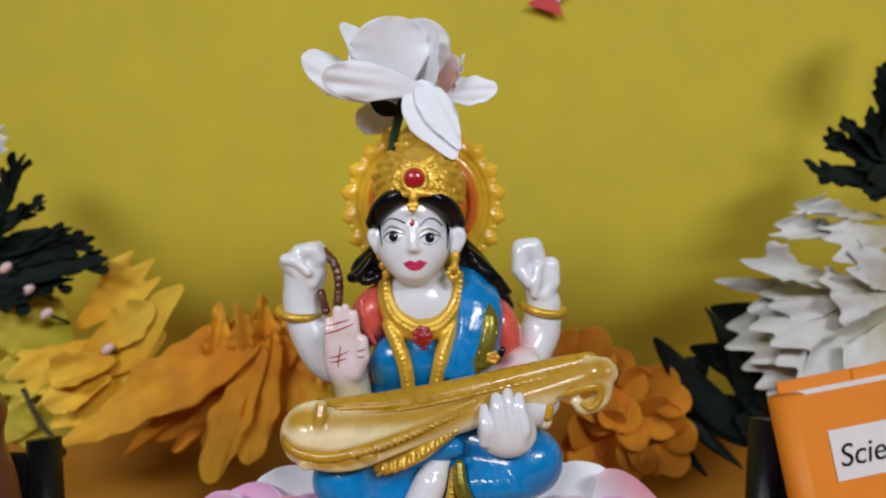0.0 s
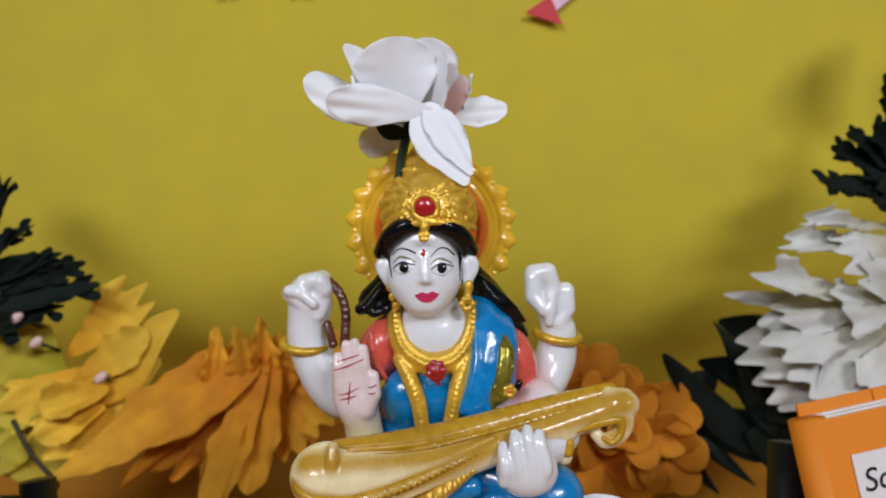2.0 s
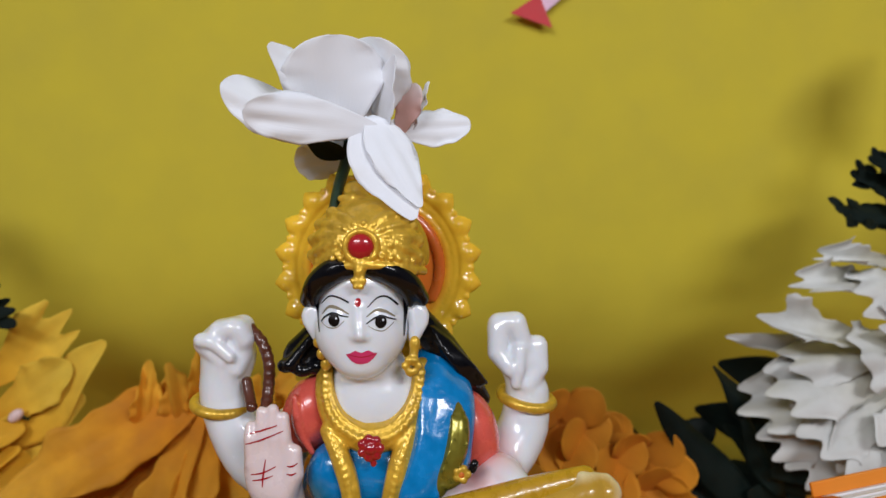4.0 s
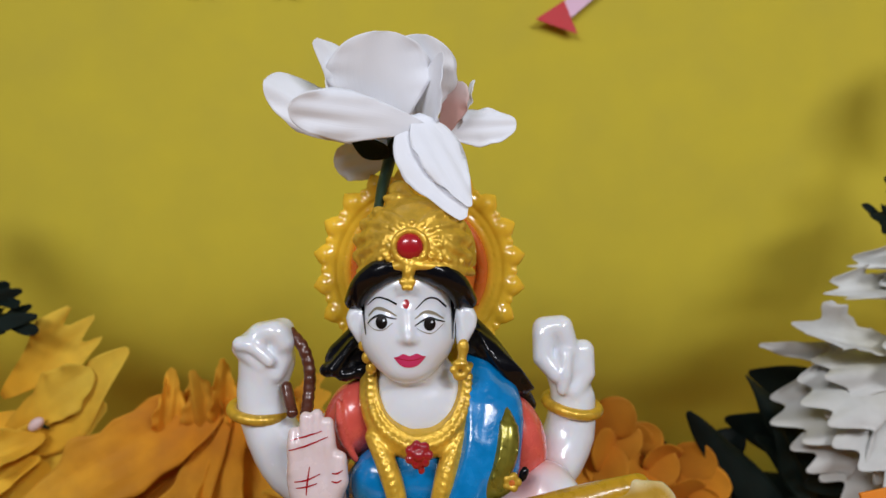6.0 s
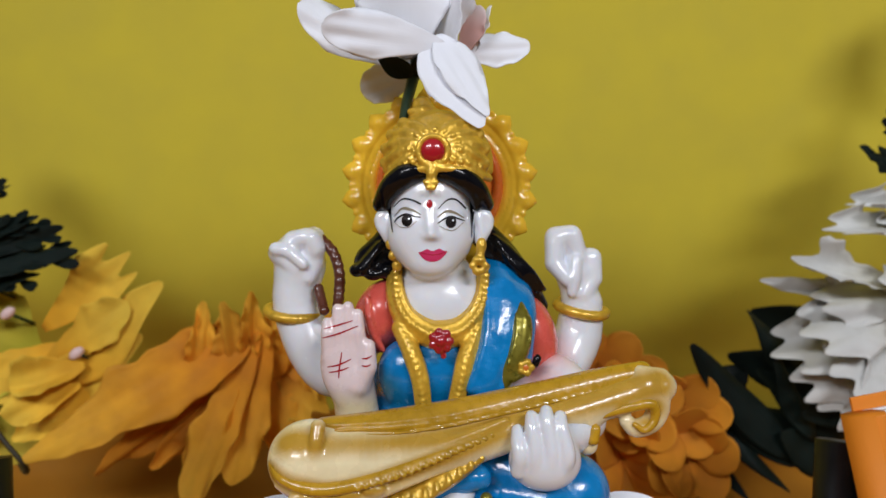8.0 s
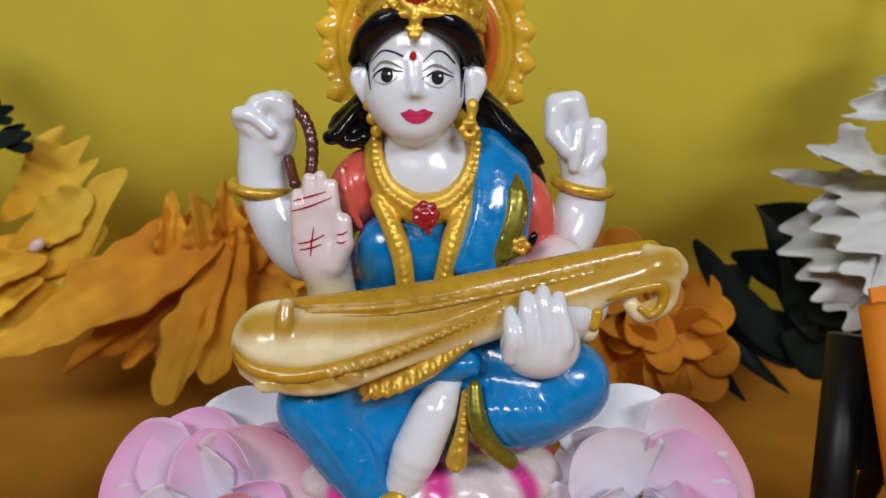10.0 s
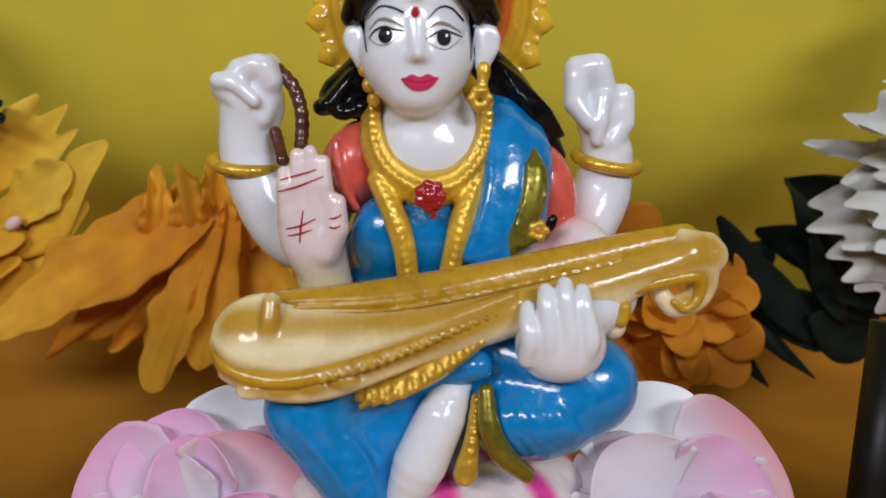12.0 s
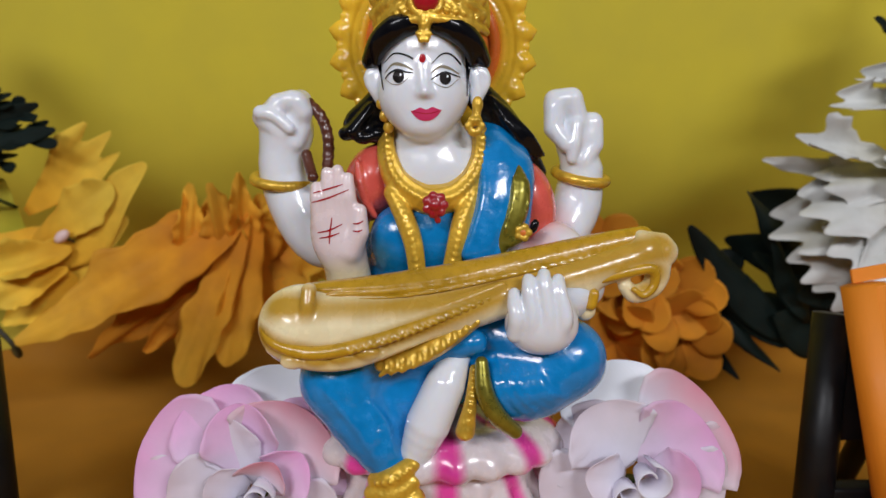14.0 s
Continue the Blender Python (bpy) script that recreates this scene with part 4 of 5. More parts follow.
    stroke([(-19.4, 158.2), (-18.6, 153.6), (-17.8, 149.6)], [1.4, 0.6, 0.2], "hair", skin, 16, 0.2)
    disc(-8.95, 156.5, 0.75, 1.0, "ruby", skin)
    lip = []
    for q in np.linspace(-1, 1, 31):
        top = 145.25 + 0.55 * math.exp(-((abs(q) - 0.42) / 0.26) ** 2) - 0.15 * q * q
        low = 142.75 + 2.25 * abs(q) ** 2.4
        low = min(low, top - 0.04)
        lip.append([(-8.05 + 3.45 * q, low + (top - low) * p + 0.15 * q) for p in (0, 0.25, 0.5, 0.75, 1)])
    patch(lip, "lip", skin, 0.14)
    stroke([(-11.2, 144.9), (-9.4, 144.5), (-8.0, 144.35), (-6.4, 144.6), (-4.8, 145.2)], [0.1, 0.22, 0.1], "ruby", skin, 16, 0.2)
    for line in (((-34.6, 124.0), (-31, 125.0), (-26.0, 127.0)), ((-34.2, 126.2), (-30.6, 127.2), (-27.4, 128.2)), ((-33.4, 116.9), (-30.6, 117.6), (-27.6, 119.0)), ((-33.0, 115.6), (-30.4, 116.2), (-28.2, 117.0)), ((-30.6, 114.4), (-30.4, 117), (-29.9, 120.6)), ((-25.0, 119.2), (-23.8, 119.3), (-22.6, 119.9)), ((-25.0, 117.6), (-23.8, 117.5), (-22.8, 117.9))):
        stroke(line, [0.22, 0.42, 0.2], "ruby", palm, 14)

    me = bpy.data.meshes.new("figurine")
    at = np.array((-5, 223, 0.0))
    v, f = (np.concatenate(verts) - at) / 1000, np.concatenate(faces)
    me.vertices.add(len(v))
    me.vertices.foreach_set("co", v.ravel())
    me.loops.add(f.size)
    me.loops.foreach_set("vertex_index", f.ravel())
    me.polygons.add(len(f))
    me.polygons.foreach_set("loop_start", np.arange(0, f.size, 4))
    me.polygons.foreach_set("loop_total", np.full(len(f), 4))
    me.polygons.foreach_set("material_index", np.concatenate(paints))
    me.polygons.foreach_set("use_smooth", np.ones(len(f), bool))
    me.attributes.new("airbrush", "FLOAT", "POINT").data.foreach_set("value", np.concatenate(dyes).astype(np.float32))
    for s in slots:
        me.materials.append(M[s])
    me.update(calc_edges=True)
    me.validate()
    ob = new("figurine", me)
    ob.location = at / 1000
    return tagged(ob, "glossy painted resin figurine of a seated four-armed lute player", "figurine")


figurine()


# ---- flowers ----
def flower(name, at, label, petals, group="", stem=None, category="flower"):
    """An artificial flower: petals as rows of (dye, base, tip, facing, width, keywords)."""
    ob = thing(name, [c / 1000 for c in at], label, category, group)
    for i, (dye, base, tip, facing, width, kw) in enumerate(petals):
        kind = "leaf" if dye in ("leaf", "olive_leaf") else "petal"
        part(kind, petal(base, tip, facing, width, seed=i * 7 + int(abs(at[0])), **kw), M[dye], ob)
    if stem:
        part("stem", rod([[c / 1000 for c in p] for p in stem[0]], [r / 1000 for r in stem[1]], 8, 12), M["stem"], ob)
    return ob


# the white bloom stuck into the crown
flower("white_flower", (-13, 226, 183), "white fabric lotus flower with a blush petal, stuck in the crown", [
    ("white_petal", (-12, 232, 192.5), (-43.5, 228, 206.5), (0.25, -1, 0.35), 14, dict(cup=-1.2, bend=3, ripple=0.6, frill=0.6, pleat=0.4, nu=22, nv=18)),
    ("white_petal", (-5, 223, 196.5), (-35, 214, 199), (0.05, -1, -0.1), 12, dict(cup=-1.5, bend=-1, ripple=0.8, frill=0.7, pleat=0.4, nu=22, nv=18)),
    ("white_petal", (-12, 228, 199), (-31, 222, 215.5), (0.3, -1, 0.1), 13, dict(shape="point", cup=-1.5, bend=2, frill=0.8, pleat=0.4, nu=22, nv=18)),
    ("white_petal", (-15, 228, 194), (-16, 219, 217.2), (0.1, -1, 0.15), 25, dict(cup=-2, bend=-1, ripple=1.4, frill=0.5, pleat=0.4, nu=22, nv=18)),
    ("white_petal", (-9, 233, 196), (-5.5, 226, 218.5), (-0.05, -1, 0), 19, dict(cup=-2, bend=2, ripple=1, frill=0.6, pleat=0.4, nu=22, nv=18)),
    ("white_petal", (-8, 236, 196), (-2, 240, 213), (-0.8, -0.7, 0), 16, dict(cup=3, bend=2, frill=0.7, pleat=0.4, nu=22, nv=18)),
    ("white_petal", (-14, 238, 196), (-22, 246, 215), (0.2, -1, 0), 25, dict(cup=4, bend=2, frill=0.8, pleat=0.4, nu=22, nv=18)),
    ("white_petal", (-5, 228, 196), (-1.4, 222, 213.5), (-0.85, -0.6, 0.1), 12, dict(shape="point", cup=2, frill=0.5, pleat=0.4, nu=22, nv=18)),
    ("blush_petal", (-1, 231, 195), (3.8, 229, 208), (-0.5, -1, 0.1), 8, dict(cup=0.5, bend=1, frill=0.5, nu=20, nv=14)),
    ("white_petal", (1, 234, 196), (7.4, 233, 209), (-0.9, -0.5, 0.1), 7, dict(shape="point", cup=1, bend=1, frill=0.7, pleat=0.4, nu=22, nv=18)),
    ("white_petal", (-6, 231, 197.5), (17, 234, 198), (0.05, -1, 0.3), 10, dict(cup=-0.8, bend=2, ripple=0.8, frill=0.8, pleat=0.4, nu=22, nv=18)),
    ("white_petal", (-9, 224, 199), (3.6, 213, 175.5), (0.15, -1, 0.25), 16, dict(shape="point", cup=-1.2, bend=-1, ripple=0.5, frill=0.5, pleat=0.4, nu=22, nv=18)),
    ("white_petal", (-7, 224, 199.5), (5.2, 213, 178.5), (0.35, -1, 0.3), 11, dict(shape="point", cup=-0.8, bend=-2, frill=0.6, pleat=0.4, nu=22, nv=18)),
    ("white_petal", (-11, 238, 193), (-29, 246, 189), (-0.1, -1, -0.2), 11, dict(cup=1, frill=0.7, pleat=0.4, nu=22, nv=18)),
    ("leaf", (-14, 230, 190), (-23, 222, 195), (-0.3, -1, -0.3), 6, dict(shape="point", cup=2)),
    ("leaf", (-13, 230, 190), (-9, 227, 197), (0.3, -1, -0.3), 6, dict(shape="point", cup=2)),
    ("leaf", (-13.5, 234, 190), (-15, 240, 197), (0, 1, -0.3), 6, dict(shape="point", cup=2)),
], stem=([(-16.2, 222, 176), (-15.2, 228, 183), (-14, 232, 189), (-12.5, 233, 196)], [1.0, 1.4, 1.5, 2.2]))


def rosette(name, centre, label, petals, stem_to):
    """A cloth flower with a rolled heart: petals as (dye, turn, reach, width, forward, cup)."""
    cx, cy, cz = centre
    rows = []
    for i, (dye, turn, reach, width, fwd, cup) in enumerate(petals):
        a = radians(turn)
        kc, ks = math.cos(a), math.sin(a)
        rows.append((dye, (cx + 2.5 * kc, cy + 1 - fwd * 0.1, cz + 2.5 * ks), (cx + reach * kc, cy - fwd, cz + reach * ks), (-kc * 0.45, -1, -ks * 0.45 + 0.15), width * 1.12, dict(cup=cup * 0.7, bend=-3.0, ripple=1.0, frill=0.3, pleat=0.25, nu=24, nv=20)))
    ob = flower(name, (cx, cy, 0), label, rows, "pink flowers at the figurine's foot", ([(cx, cy + 4, cz - 3), (cx + 2, cy + 10, cz * 0.5), (cx + 3, cy + 12, 0.5)], [2.2, 1.6, 1.6]))
    for j, (ox, oz, turn0, rad, hgt) in enumerate(((1.5, 2.2, 20, 3.2, 9), (-3.2, -2.2, 200, 2.7, 8))):
        bm = bmesh.new()
        n = 26
        ring = []
        for i in range(n + 1):
            a = radians(turn0 + 430 * i / n)
            rr = rad * (0.35 + 0.75 * i / n)
            ring.append([bm.verts.new(Vector((cx + ox + rr * math.cos(a) * (1 + 0.45 * s), cy - 1 - hgt * s * (0.7 + 0.3 * i / n), cz + oz + rr * math.sin(a) * (1 + 0.45 * s))) / 1000) for s in (0, 0.5, 1)])
        for a, b in zip(ring, ring[1:]):
            for s in (0, 1):
                bm.faces.new((a[s], a[s + 1], b[s + 1], b[s]))
        thicken(bm, 0.0004)
        part("rolled_petal", bm, M["lilac_petal"], ob)
    return ob


rosette("pink_flower", (44, 212, 56), "white fabric flower with pink petal edges and a rolled heart", [
    ("white_petal", 104, 26.5, 26, -12, 4), ("pink_petal", 38, 27, 33, -6, 6), ("pink_petal", -14, 26, 30, -6, 5), ("rose_petal", -60, 30, 30, -6, 5), ("pink_petal", -115, 29, 28, -6, 5), ("pink_petal", 205, 25, 26, -5, 5), ("lilac_petal", 150, 22, 22, -5, 5),
    ("lilac_petal", 122, 21, 22, 2, 6), ("rose_petal", 43, 21.5, 25, 2, 7), ("lilac_petal", -18, 23, 25, 2, 6), ("lilac_petal", 275, 22, 22, 3, 6), ("lilac_petal", 205, 24, 27, 2, 5),
    ("rose_petal", 12, 13, 15, 8, 5), ("lilac_petal", 170, 12, 13, 8, 4)], None)
rosette("pink_flower", (-50, 213, 51.0), "pink fabric flower with paler inner petals", [
    ("white_petal", 72, 30, 28, -12, 4), ("rose_petal", 38, 26, 26, -6, 4), ("rose_petal", 120, 28, 24, -5, 5), ("rose_petal", 157, 32, 32, -4, 7), ("pink_petal", 200, 33, 30, -5, 5), ("rose_petal", -95, 28, 28, -5, 5), ("pink_petal", -30, 22, 24, -5, 5),
    ("pink_petal", 60, 24, 28, 0, 7), ("rose_petal", 100, 24, 17, 3, 7), ("lilac_petal", 112, 21, 13, 3, 4), ("rose_petal", 40, 16, 14, 6, 6), ("lilac_petal", 180, 21, 22, 5, 6), ("lilac_petal", 250, 20, 21, 5, 6), ("lilac_petal", 335, 20, 22, 5, 5),
    ("lilac_petal", 150, 11, 12, 9, 4), ("pink_petal", 70, 11, 12, 9, 4)], None)

ruff = dict(shape="fan", lobes=3, lobe=0.10, ripple=5, cup=3, frill=1.2, nu=26, nv=20)
long = dict(ripple=4, cup=4, bend=3, pleat=0.8, frill=1.4, nu=28, nv=16)
pointy = dict(shape="point", ripple=3, cup=4, bend=3, frill=1.4, nu=28, nv=14)
# garland along the foot of the backdrop
frill = dict(shape="point", ripple=5, cup=4, bend=4, pleat=2.6, frill=3.0, nu=38, nv=22)
flower("orange_garland_flower", (-82, 360, 92), "drooping orange fabric flower with long ruffled petals on the garland", [
    ("orange_petal", (-80, 338, 108), (-169, 326, 54), (0.35, -1, 0.75), 30, frill),
    # the two lower petals take darker rust to stand in for shaded undersides
    ("rust_petal", (-84, 350, 94), (-150, 340, 47), (0.2, -1, -0.45), 26, frill),
    ("rust_petal", (-86, 352, 88), (-130, 346, 46), (0.2, -1, -0.4), 20, frill),
    ("orange_petal", (-80, 336, 106), (-105, 322, 38), (-0.25, -1, 0.25), 20, dict(ripple=3, cup=4, bend=3, pleat=1.6, frill=2.0, nu=32, nv=18)),
    ("orange_petal", (-76, 338, 106), (-89, 324, 46), (0.3, -1, 0.2), 17, dict(ripple=3, cup=4, bend=3, pleat=1.6, frill=2.0, nu=32, nv=18)),
    ("orange_petal", (-88, 344, 88), (-116, 342, 38), (-0.3, -1, 0.1), 13, pointy),
    ("orange_petal", (-108, 340, 78), (-103, 336, 118), (0.5, -1, 0.35), 13, frill),
    ("orange_petal", (-90, 338, 84), (-91, 332, 120), (-0.2, -1, 0.2), 15, frill),
    ("orange_petal", (-82, 338, 84), (-84, 334, 123), (0.4, -1, 0.2), 13, frill),
    ("orange_petal", (-76, 342, 84), (-76, 338, 114), (0.3, -1, 0.2), 16, frill),
    ("orange_petal", (-74, 344, 88), (-62, 338, 110), (0.3, -1, 0.2), 24, ruff),
    ("orange_petal", (-72, 344, 90), (-52, 342, 88), (0.3, -1, 0.2), 26, ruff),
    ("orange_petal", (-76, 346, 90), (-56, 344, 70), (0.4, -1, 0.1), 26, ruff),
    ("orange_petal", (-78, 344, 88), (-70, 338, 58), (0.4, -1, 0.1), 24, ruff),
    ("orange_petal", (-66, 348, 96), (-44, 346, 104), (0.2, -1, 0.2), 24, ruff),
], "garland flowers")
flower("yellow_garland_flower", (-160, 362, 95), "golden yellow fabric flower with lobed petals on the garland", [
    ("yellow_petal", (-172, 342, 105), (-136, 336, 134), (0.2, -1, 0.2), 26, dict(shape="fan", lobes=3, lobe=0.12, ripple=3, cup=3, nu=16, nv=18)),
    ("yellow_petal", (-160, 338, 84), (-119, 332, 126), (-0.3, -1, 0.3), 24, dict(shape="point", ripple=4, cup=-4, bend=4, nu=16)),
    ("yellow_petal", (-170, 340, 92), (-132, 334, 116), (0.2, -1, 0.4), 20, long),
    ("yellow_petal", (-186, 340, 66), (-128, 336, 104), (0.2, -1, -0.2), 24, dict(shape="point", ripple=4, cup=4, nu=16)),
    ("yellow_petal", (-150, 332, 92), (-177, 326, 84), (0.1, -1, 0.5), 17, long),
    ("yellow_petal", (-152, 332, 84), (-178, 326, 71), (0.1, -1, 0.5), 15, long),
    ("yellow_petal", (-150, 338, 80), (-182, 334, 60), (0.2, -1, 0.3), 18, pointy),
    ("yellow_petal", (-165, 342, 98), (-196, 334, 80), (0.1, -1, 0.3), 28, ruff),
    ("yellow_petal", (-160, 348, 90), (-150, 346, 68), (0.1, -1, 0.1), 30, ruff),
], "garland flowers")
flower("lime_garland_flower", (-205, 364, 80), "lime yellow fabric flower with broad soft petals on the garland", [
    ("lime_petal", (-176, 346, 92), (-204, 340, 116), (0, -1, 0.2), 34, long),
    ("lime_petal", (-170, 344, 92), (-206, 336, 80), (0.1, -1, 0.4), 30, ruff),
    ("lime_petal", (-200, 352, 86), (-186, 350, 46), (0.2, -1, 0.1), 42, long),
    ("lime_petal", (-206, 352, 86), (-216, 346, 50), (0, -1, 0.1), 40, long),
    ("lime_petal", (-205, 348, 84), (-232, 340, 70), (0, -1, 0.1), 36, ruff),
], "garland flowers")
wire = thing("wire_loop", (-0.184, 0.352, 0.046), "thin dark florist's wire bent through the garland", "wire")
part("loop", rod([(-0.194, 0.334, 0.078), (-0.186, 0.332, 0.064), (-0.176, 0.333, 0.050), (-0.180, 0.340, 0.045), (-0.190, 0.352, 0.046)], [0.0011], 7, 20), M["wire"], wire)


def bud(at):
    b = thing("flower_bud", [c / 1000 for c in at], "small pale pink stamen bud among the garland petals", "bud", "stamen buds")
    bm = bmesh.new()
    bmesh.ops.create_uvsphere(bm, u_segments=10, v_segments=8, radius=1, matrix=pose(*[c / 1000 for c in at], 0, 50, 0) @ Matrix.Diagonal((0.0022, 0.0020, 0.0034, 1)))
    part("head", bm, M["bud"], b)
    part("stalk", rod([[c / 1000 for c in at], ((at[0] + 4) / 1000, (at[1] + 12) / 1000, (at[2] - 6) / 1000)], [0.0008], 6), M["stem"], b)


for at in ((-153, 331, 97), (-181, 332, 113), (-199, 332, 134), (-189, 332, 124)):
    bud(at)

plain_leaf = dict(shape="point", ripple=2, cup=-3, bend=3, nu=16)


def ragged(base, tip, facing, width, seed):
    """One fabric leaf cut into fingers: a spine and short side lobes, as rows for flower()."""
    r = random.Random(seed)
    b, t = Vector(base), Vector(tip)
    run = t - b
    side = run.cross(Vector(facing)).normalized()
    rows = [("leaf", base, tip, facing, width * 1.15, dict(shape="point", ripple=2, cup=2, bend=3, frill=0.8, nu=18, nv=8))]
    for k in range(4):
        at = b + run * (0.42 + 0.11 * k)
        out = 1 if k % 2 else -1
        end = b + run * min(1.0, 0.74 + 0.09 * k + r.uniform(-0.03, 0.03)) + side * out * width * r.uniform(0.42, 0.62) + Vector((0, r.uniform(-4, 2), 0))
        rows.append(("leaf", tuple(at), tuple(end), facing, width * r.uniform(0.42, 0.55), dict(shape="round", ripple=1, cup=1, bend=2, nu=10, nv=6)))
    return rows


def leaf_rows(leaves):
    return [row for k, (base, tip, facing, width) in enumerate(leaves) for row in ragged(base, tip, facing, width, 40 + k)]


flower("leaf_spray", (-212, 360, 145), "dark green fabric leaf spray with ragged lobes", leaf_rows([
    ((-214, 344, 152), (-188, 334, 186), (0.1, -1, 0.4), 9), ((-216, 344, 148), (-180, 336, 164), (0.1, -1, 0.5), 9),
    ((-214, 342, 140), (-167, 334, 151), (0.1, -1, 0.5), 10), ((-212, 342, 134), (-156, 332, 147), (0, -1, 0.5), 10),
    ((-212, 338, 128), (-149, 330, 137), (0, -1, 0.6), 11), ((-208, 338, 120), (-168, 334, 128), (0, -1, 0.6), 11),
    ((-222, 342, 130), (-200, 332, 158), (0.2, -1, 0.3), 13), ((-224, 342, 124), (-186, 330, 118), (0.2, -1, 0.3), 12), ((-220, 344, 138), (-186, 338, 142), (0.2, -1, 0.3), 14)]), category="leaf spray")
flower("white_garland_flower", (-226, 360, 190), "white fabric flower at the edge of the garland", [
    ("ivory_petal", (-222, 346, 188), (-199, 336, 190), (0, -1, 0.4), 16, ruff), ("ivory_petal", (-224, 346, 186), (-206, 336, 200), (0, -1, 0.4), 18, ruff),
    ("ivory_petal", (-226, 346, 186), (-204, 336, 178), (0, -1, 0.4), 18, ruff)], "garland flowers")

# garland up the other side: ivory blooms, dark leaves, orange clusters
roll = dict(shape="fan", lobes=3, lobe=0.07, ripple=3, cup=6, bend=3, pleat=1.0, frill=1.2, nu=24, nv=20)
tooth = dict(shape="fan", lobes=3, lobe=0.065, ripple=4, cup=3, bend=-3, pleat=1.0, frill=0.9, nu=26, nv=28)
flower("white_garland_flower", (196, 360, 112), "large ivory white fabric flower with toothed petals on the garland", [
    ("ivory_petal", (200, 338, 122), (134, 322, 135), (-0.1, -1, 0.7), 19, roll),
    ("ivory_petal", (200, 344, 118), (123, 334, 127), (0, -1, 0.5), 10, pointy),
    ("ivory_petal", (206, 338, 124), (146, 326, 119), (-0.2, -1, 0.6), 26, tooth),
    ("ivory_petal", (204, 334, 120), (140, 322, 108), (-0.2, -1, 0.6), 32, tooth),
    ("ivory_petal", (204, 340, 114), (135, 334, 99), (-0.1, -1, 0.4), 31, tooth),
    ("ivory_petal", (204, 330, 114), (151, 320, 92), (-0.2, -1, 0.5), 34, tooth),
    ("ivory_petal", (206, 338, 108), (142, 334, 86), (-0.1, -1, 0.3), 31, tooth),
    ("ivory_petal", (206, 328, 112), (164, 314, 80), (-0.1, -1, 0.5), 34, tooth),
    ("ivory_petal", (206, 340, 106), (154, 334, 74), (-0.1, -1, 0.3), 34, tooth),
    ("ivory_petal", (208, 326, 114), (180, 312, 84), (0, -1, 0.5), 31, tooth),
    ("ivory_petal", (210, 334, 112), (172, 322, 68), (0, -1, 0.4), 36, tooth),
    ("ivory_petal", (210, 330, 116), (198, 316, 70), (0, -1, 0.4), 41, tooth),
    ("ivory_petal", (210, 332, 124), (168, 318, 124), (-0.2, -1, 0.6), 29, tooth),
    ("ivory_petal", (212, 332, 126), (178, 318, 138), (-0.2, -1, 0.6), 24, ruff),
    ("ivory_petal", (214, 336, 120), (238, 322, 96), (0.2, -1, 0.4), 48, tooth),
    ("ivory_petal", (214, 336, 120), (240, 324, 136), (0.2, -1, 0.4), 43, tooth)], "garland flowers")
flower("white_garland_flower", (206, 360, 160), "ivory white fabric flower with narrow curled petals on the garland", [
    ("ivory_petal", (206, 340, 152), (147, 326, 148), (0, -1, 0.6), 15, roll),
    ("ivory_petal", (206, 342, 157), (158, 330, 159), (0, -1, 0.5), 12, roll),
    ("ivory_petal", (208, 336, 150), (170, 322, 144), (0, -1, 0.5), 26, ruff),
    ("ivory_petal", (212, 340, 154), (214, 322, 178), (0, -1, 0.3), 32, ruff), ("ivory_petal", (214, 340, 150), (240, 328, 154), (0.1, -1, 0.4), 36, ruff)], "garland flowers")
flower("leaf_spray", (208, 362, 184), "dark green fabric leaf spray above the ivory flowers", leaf_rows([
    ((206, 344, 174), (163, 332, 177), (0, -1, 0.5), 11), ((208, 344, 180), (171, 334, 193), (0, -1, 0.4), 10),
    ((210, 344, 184), (178, 334, 199), (0, -1, 0.4), 10), ((212, 346, 184), (190, 336, 203), (0, -1, 0.3), 11), ((212, 342, 178), (188, 330, 168), (0, -1, 0.3), 13),
    ((214, 346, 186), (204, 336, 214), (0, -1, 0.2), 13), ((214, 346, 190), (198, 338, 226), (0, -1, 0.2), 12), ((216, 346, 182), (186, 340, 184), (0, -1, 0.3), 14)]), category="leaf spray")
flower("yellow_garland_flower", (226, 362, 248), "golden yellow fabric flower high on the garland", [
    ("yellow_petal", (224, 346, 246), (203, 338, 256), (0, -1, 0.3), 22, ruff), ("yellow_petal", (224, 346, 246), (212, 338, 232), (0, -1, 0.3), 24, ruff), ("yellow_petal", (224, 346, 250), (216, 336, 272), (0, -1, 0.3), 24, ruff)], "garland flowers")
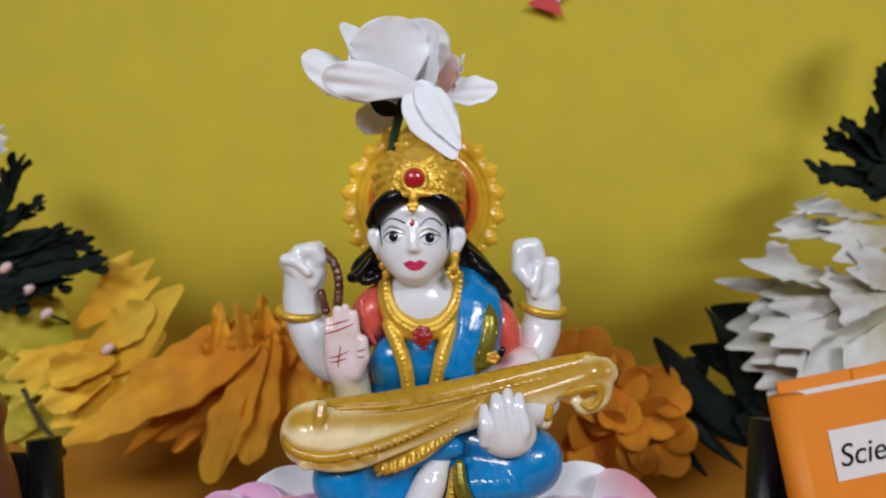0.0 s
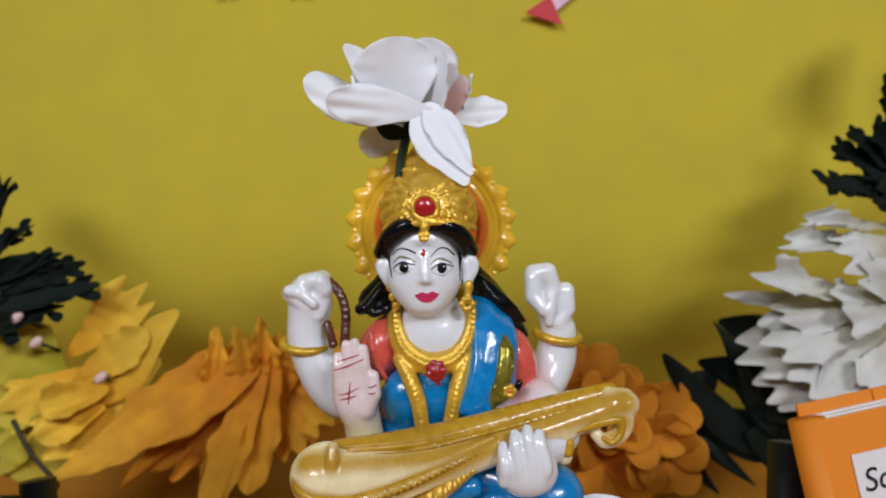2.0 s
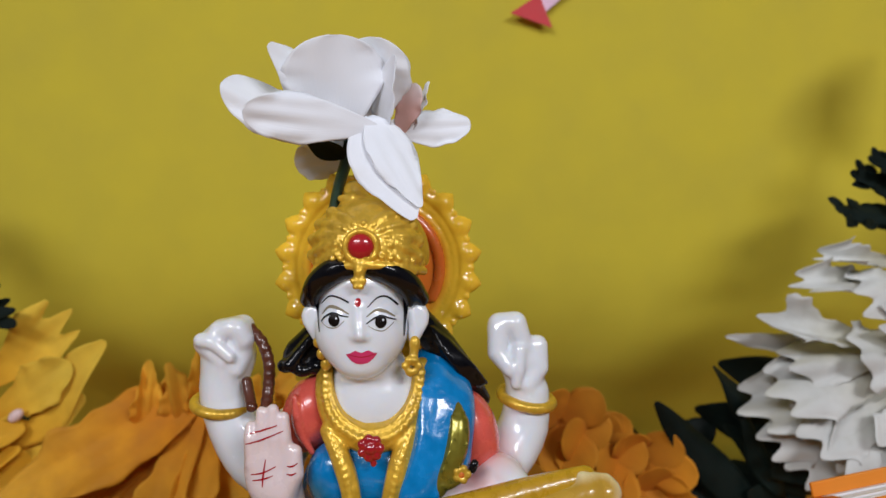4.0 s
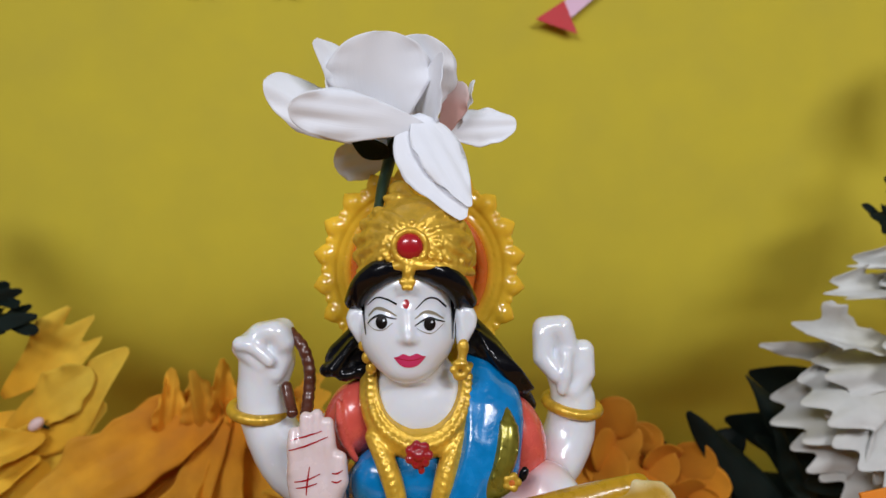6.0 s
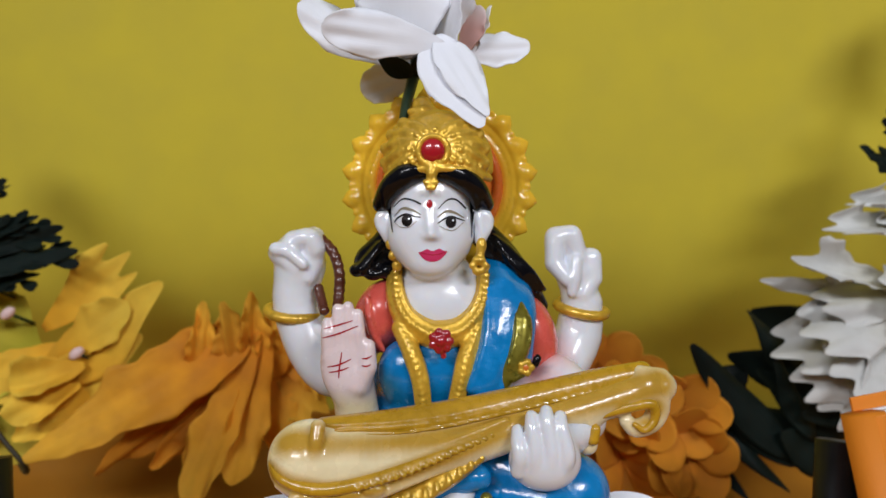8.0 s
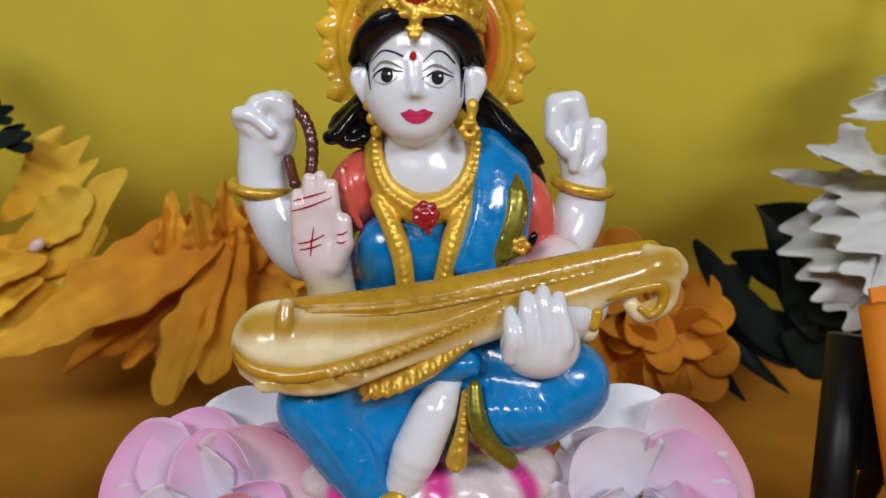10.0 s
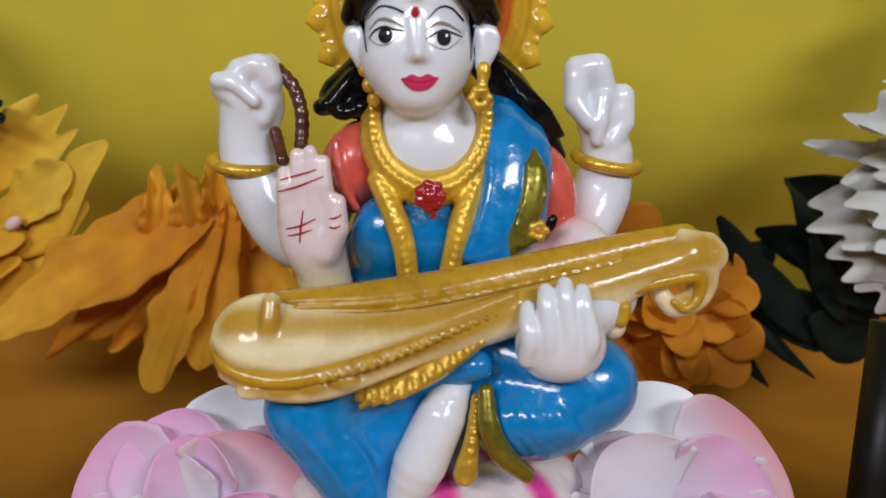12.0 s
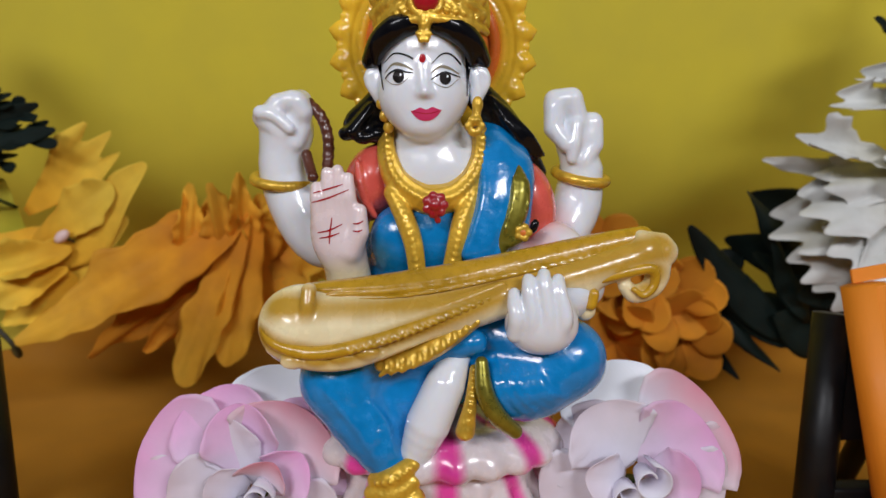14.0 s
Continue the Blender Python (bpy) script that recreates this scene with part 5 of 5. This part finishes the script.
# the rearmost leaves, y 356 and beyond, are added to darken the shaded cloth
flower("leaf_spray", (146, 364, 58), "dark green fabric leaves with pointed tips low on the garland", [
    ("leaf", (146, 346, 50), (96, 338, 101), (0.2, -1, 0.3), 17, plain_leaf), ("leaf", (162, 348, 72), (120, 340, 115), (0.2, -1, 0.3), 14, plain_leaf),
    ("leaf", (152, 350, 46), (106, 344, 80), (0.3, -1, 0.4), 16, plain_leaf), ("leaf", (172, 352, 58), (130, 348, 88), (0.2, -1, 0.4), 18, plain_leaf),
    ("leaf", (156, 346, 58), (132, 340, 98), (0.4, -1, 0.2), 13, plain_leaf), ("leaf", (112, 348, 66), (141, 340, 38), (0, -1, 0.3), 8, plain_leaf),
    ("leaf", (104, 350, 58), (126, 344, 33), (0, -1, 0.3), 8, plain_leaf), ("leaf", (100, 356, 72), (78, 350, 92), (0, -1, 0.3), 13, plain_leaf), ("leaf", (178, 362, 98), (132, 360, 112), (0.1, -1, 0.2), 20, plain_leaf),
    ("leaf", (176, 364, 76), (122, 362, 92), (0.1, -1, 0.2), 20, plain_leaf), ("leaf", (172, 364, 52), (116, 362, 66), (0.1, -1, 0.2), 18, plain_leaf), ("leaf", (186, 360, 60), (150, 352, 92), (0.1, -1, 0.2), 26, plain_leaf),
    ("leaf", (132, 362, 86), (106, 358, 66), (0, -1, 0.2), 16, plain_leaf), ("leaf", (170, 350, 46), (138, 344, 62), (0, -1, 0.2), 22, plain_leaf), ("leaf", (182, 348, 78), (146, 340, 70), (0.2, -1, 0.4), 20, plain_leaf)], category="leaf spray")
orange_rows = []
rnd = random.Random(5)
for bx, bz, count in ((76, 76, 8), (100, 54, 9), (74, 48, 8), (62, 88, 7), (92, 70, 7)):
    for i in range(count):
        a = 2 * math.pi * i / count + rnd.uniform(-0.25, 0.25)
        r = rnd.uniform(17, 23)
        orange_rows.append(("rust_petal", (bx, 352, bz), (bx + r * math.cos(a), 340 + rnd.uniform(-10, 4), bz + r * math.sin(a)), (math.cos(a) * -0.2, -1, 0.25), 18, dict(cup=1, bend=1.5, ripple=1, nu=10, nv=8)))
flower("orange_garland_flower", (84, 362, 70), "deep orange fabric blossom cluster with rounded petals on the garland", orange_rows, "garland flowers")

# pieces of decoration at the top of the backdrop
kite = thing("paper_streamer", (0.058, 0.393, 0.276), "pink paper strip with a red pointed end hung on the backdrop", "paper decoration")


def slip(points, y, thick):
    bm = bmesh.new()
    bm.faces.new([bm.verts.new((x / 1000, y / 1000, z / 1000)) for x, z in points])
    thicken(bm, thick / 1000)
    return bm


part("red_tip", slip([(44.0, 268.6), (57.0, 277.2), (63.4, 262.1)], 391, 0.5), M["red_paper"], kite, "folded red paper tip", False)
part("strip", slip([(53.8, 273.4), (60.3, 269.6), (93, 297.4), (84.2, 305)], 392, 0.5), M["pink_paper"], kite, "pale pink paper strip", False)
flower("leaf_spray", (-89, 394, 295), "olive fabric leaves hanging at the top of the backdrop", [
    ("olive_leaf", (-104, 392, 298), (-108, 388, 278.5), (0, -1, 0.2), 13, plain_leaf), ("olive_leaf", (-95, 392, 300), (-91, 388, 281.5), (0, -1, 0.2), 11, plain_leaf),
    ("olive_leaf", (-78, 392, 300), (-70, 388, 279.5), (0, -1, 0.2), 13, plain_leaf)], category="leaf spray")


# ---- easels, book and brown doll ----
def easel(at, label, tall=0.086):
    x, y, z = at
    ob = thing("easel", at, label, "easel", "small black easels")
    part("post", rod([(x - 0.006, y - 0.010, z + 0.002), (x, y, z + tall)], [0.0058, 0.0056], 16), M["easel"], ob)
    part("post", rod([(x + 0.063, y - 0.010, z + 0.002), (x + 0.056, y, z + tall)], [0.0058, 0.0056], 16), M["easel"], ob)
    part("panel", box(x + 0.002, x + 0.054, y - 0.005, y - 0.001, z + 0.047, z + tall - 0.004, 0.001), M["easel"], ob)
    part("crossbar", box(x - 0.003, x + 0.060, y - 0.010, y - 0.003, z + 0.026, z + 0.034, 0.001), M["easel"], ob)
    part("ledge", box(x - 0.008, x + 0.064, y - 0.042, y - 0.016, z + 0.008, z + 0.014, 0.001), M["easel"], ob)
    part("ledge_lip", box(x - 0.008, x + 0.064, y - 0.046, y - 0.042, z + 0.008, z + 0.020, 0.001), M["easel"], ob)
    part("back_leg", rod([(x + 0.028, y + 0.040, z + 0.001), (x + 0.028, y + 0.002, z + 0.078)], [0.004, 0.004], 12), M["easel"], ob)
    return ob


easel((0.1145, 0.256, 0), "small black lacquered easel holding the orange book")
easel((-0.1945, 0.250, 0), "small black lacquered easel beside the brown doll", 0.081)

book = new("book")
book.matrix_world = pose(0.1155, 0.238, 0.0985, 0, 0, 0) @ pose(0, 0, 0, -9, -9, 6)
bpy.context.view_layer.update()
tagged(book, "small orange paper-covered book with a handwritten white label, on an easel", "book")
BK = book.matrix_world.copy()


def book_part(name, bm, material, label="", smooth=False):
    bm.transform(BK)
    return part(name, bm, material, book, label, smooth)


book_part("front_cover", box(0, 0.070, 0, 0.0012, -0.088, 0, 0.0004), M["book"])
book_part("back_cover", box(0.0008, 0.070, 0.0105, 0.0117, -0.088, 0.004, 0.0004), M["book"])
book_part("spine", rod([(0.0004, 0.0058, -0.088), (0.0004, 0.0058, 0.0)], [0.0058], 20), M["book"], "", True)
for i in range(6):
    book_part("page", box(0.003, 0.068, 0.0014 + 0.0015 * i, 0.0027 + 0.0015 * i, -0.086, -0.0010 + 0.0005 * (i % 3)), M["paper"])
fold = bmesh.new()
vs = [fold.verts.new(p) for p in ((0.028, 0.0100, -0.006), (0.070, 0.0100, -0.004), (0.070, 0.0098, 0.0055), (0.028, 0.0098, 0.0040))]
fold.faces.new(vs)
thicken(fold, 0.0004)
book_part("cover_flap", fold, M["book"])
tag = box(0.0088, 0.0480, -0.0006, -0.0002, -0.0290, -0.0125)
paper_label = book_part("paper_label", tag, M["paper"], "white paper label with handwriting in black ink")
curve = bpy.data.curves.new("lettering", "FONT")
curve.body, curve.size, curve.extrude, curve.shear, curve.offset = "Science", 0.0104, 0.00008, 0.22, 0.0
tmp = new("lettering_curve", curve)
bpy.context.view_layer.update()
lettering = new("lettering", bpy.data.meshes.new_from_object(tmp.evaluated_get(bpy.context.evaluated_depsgraph_get())))
bpy.data.objects.remove(tmp)
lettering.data.materials.clear()
lettering.data.materials.append(M["ink"])
lettering.data.transform(pose(0.0104, -0.0008, -0.0246, 90, 0, 0))
lettering.parent = paper_label

def lathe(profile, at, n=32):
    bm = bmesh.new()
    rings = [[bm.verts.new((at[0] + r * math.cos(2 * math.pi * k / n), at[1] + r * 0.8 * math.sin(2 * math.pi * k / n), at[2] + z)) for k in range(n)] for r, z in profile]
    for a, b in zip(rings, rings[1:]):
        for k in range(n):
            bm.faces.new((a[k], a[(k + 1) % n], b[(k + 1) % n], b[k]))
    bm.faces.new(rings[0][::-1])
    bm.faces.new(rings[-1])
    return bm


prof = [(p[0], p[2]) for p in spline([(0.027, 0, 0), (0.0295, 0, 0.03), (0.0293, 0, 0.075), (0.0253, 0, 0.0935), (0.0263, 0, 0.103), (0.0222, 0, 0.1115), (0.0248, 0, 0.120), (0.020, 0, 0.134), (0.003, 0, 0.142)], 48)]
doll = mesh_object("doll", lathe(prof, (0, 0, 0)), M["doll"])
doll.location = (-0.1515, 0.203, 0.0)
tagged(doll, "brown painted clay doll with a round head", "doll")

# ---- lamps hung from the ceiling ----
for (lx, ly, lz), lamp_w, lamp_h, lamp_power in LAMPS:
    lamp = thing("ceiling_light", (lx, ly, 1.80), "white panel light hung from the ceiling on two rods", "lamp", "panel lights")
    frame_at = look((lx * 1.04, ly - 0.05, lz + 0.035), LAMP_AIM)
    housing = box(-lamp_w / 2 - 0.02, lamp_w / 2 + 0.02, -lamp_h / 2 - 0.02, lamp_h / 2 + 0.02, -0.02, 0.02, 0.004)
    housing.transform(frame_at)
    part("housing", housing, M["lamp"], lamp)
    for dx in (-0.35 * lamp_w, 0.35 * lamp_w):
        top = frame_at @ Vector((dx, 0, 0.0))
        part("rod", rod([top, (top.x, top.y, 1.80)], [0.004, 0.004], 8), M["easel"], lamp)
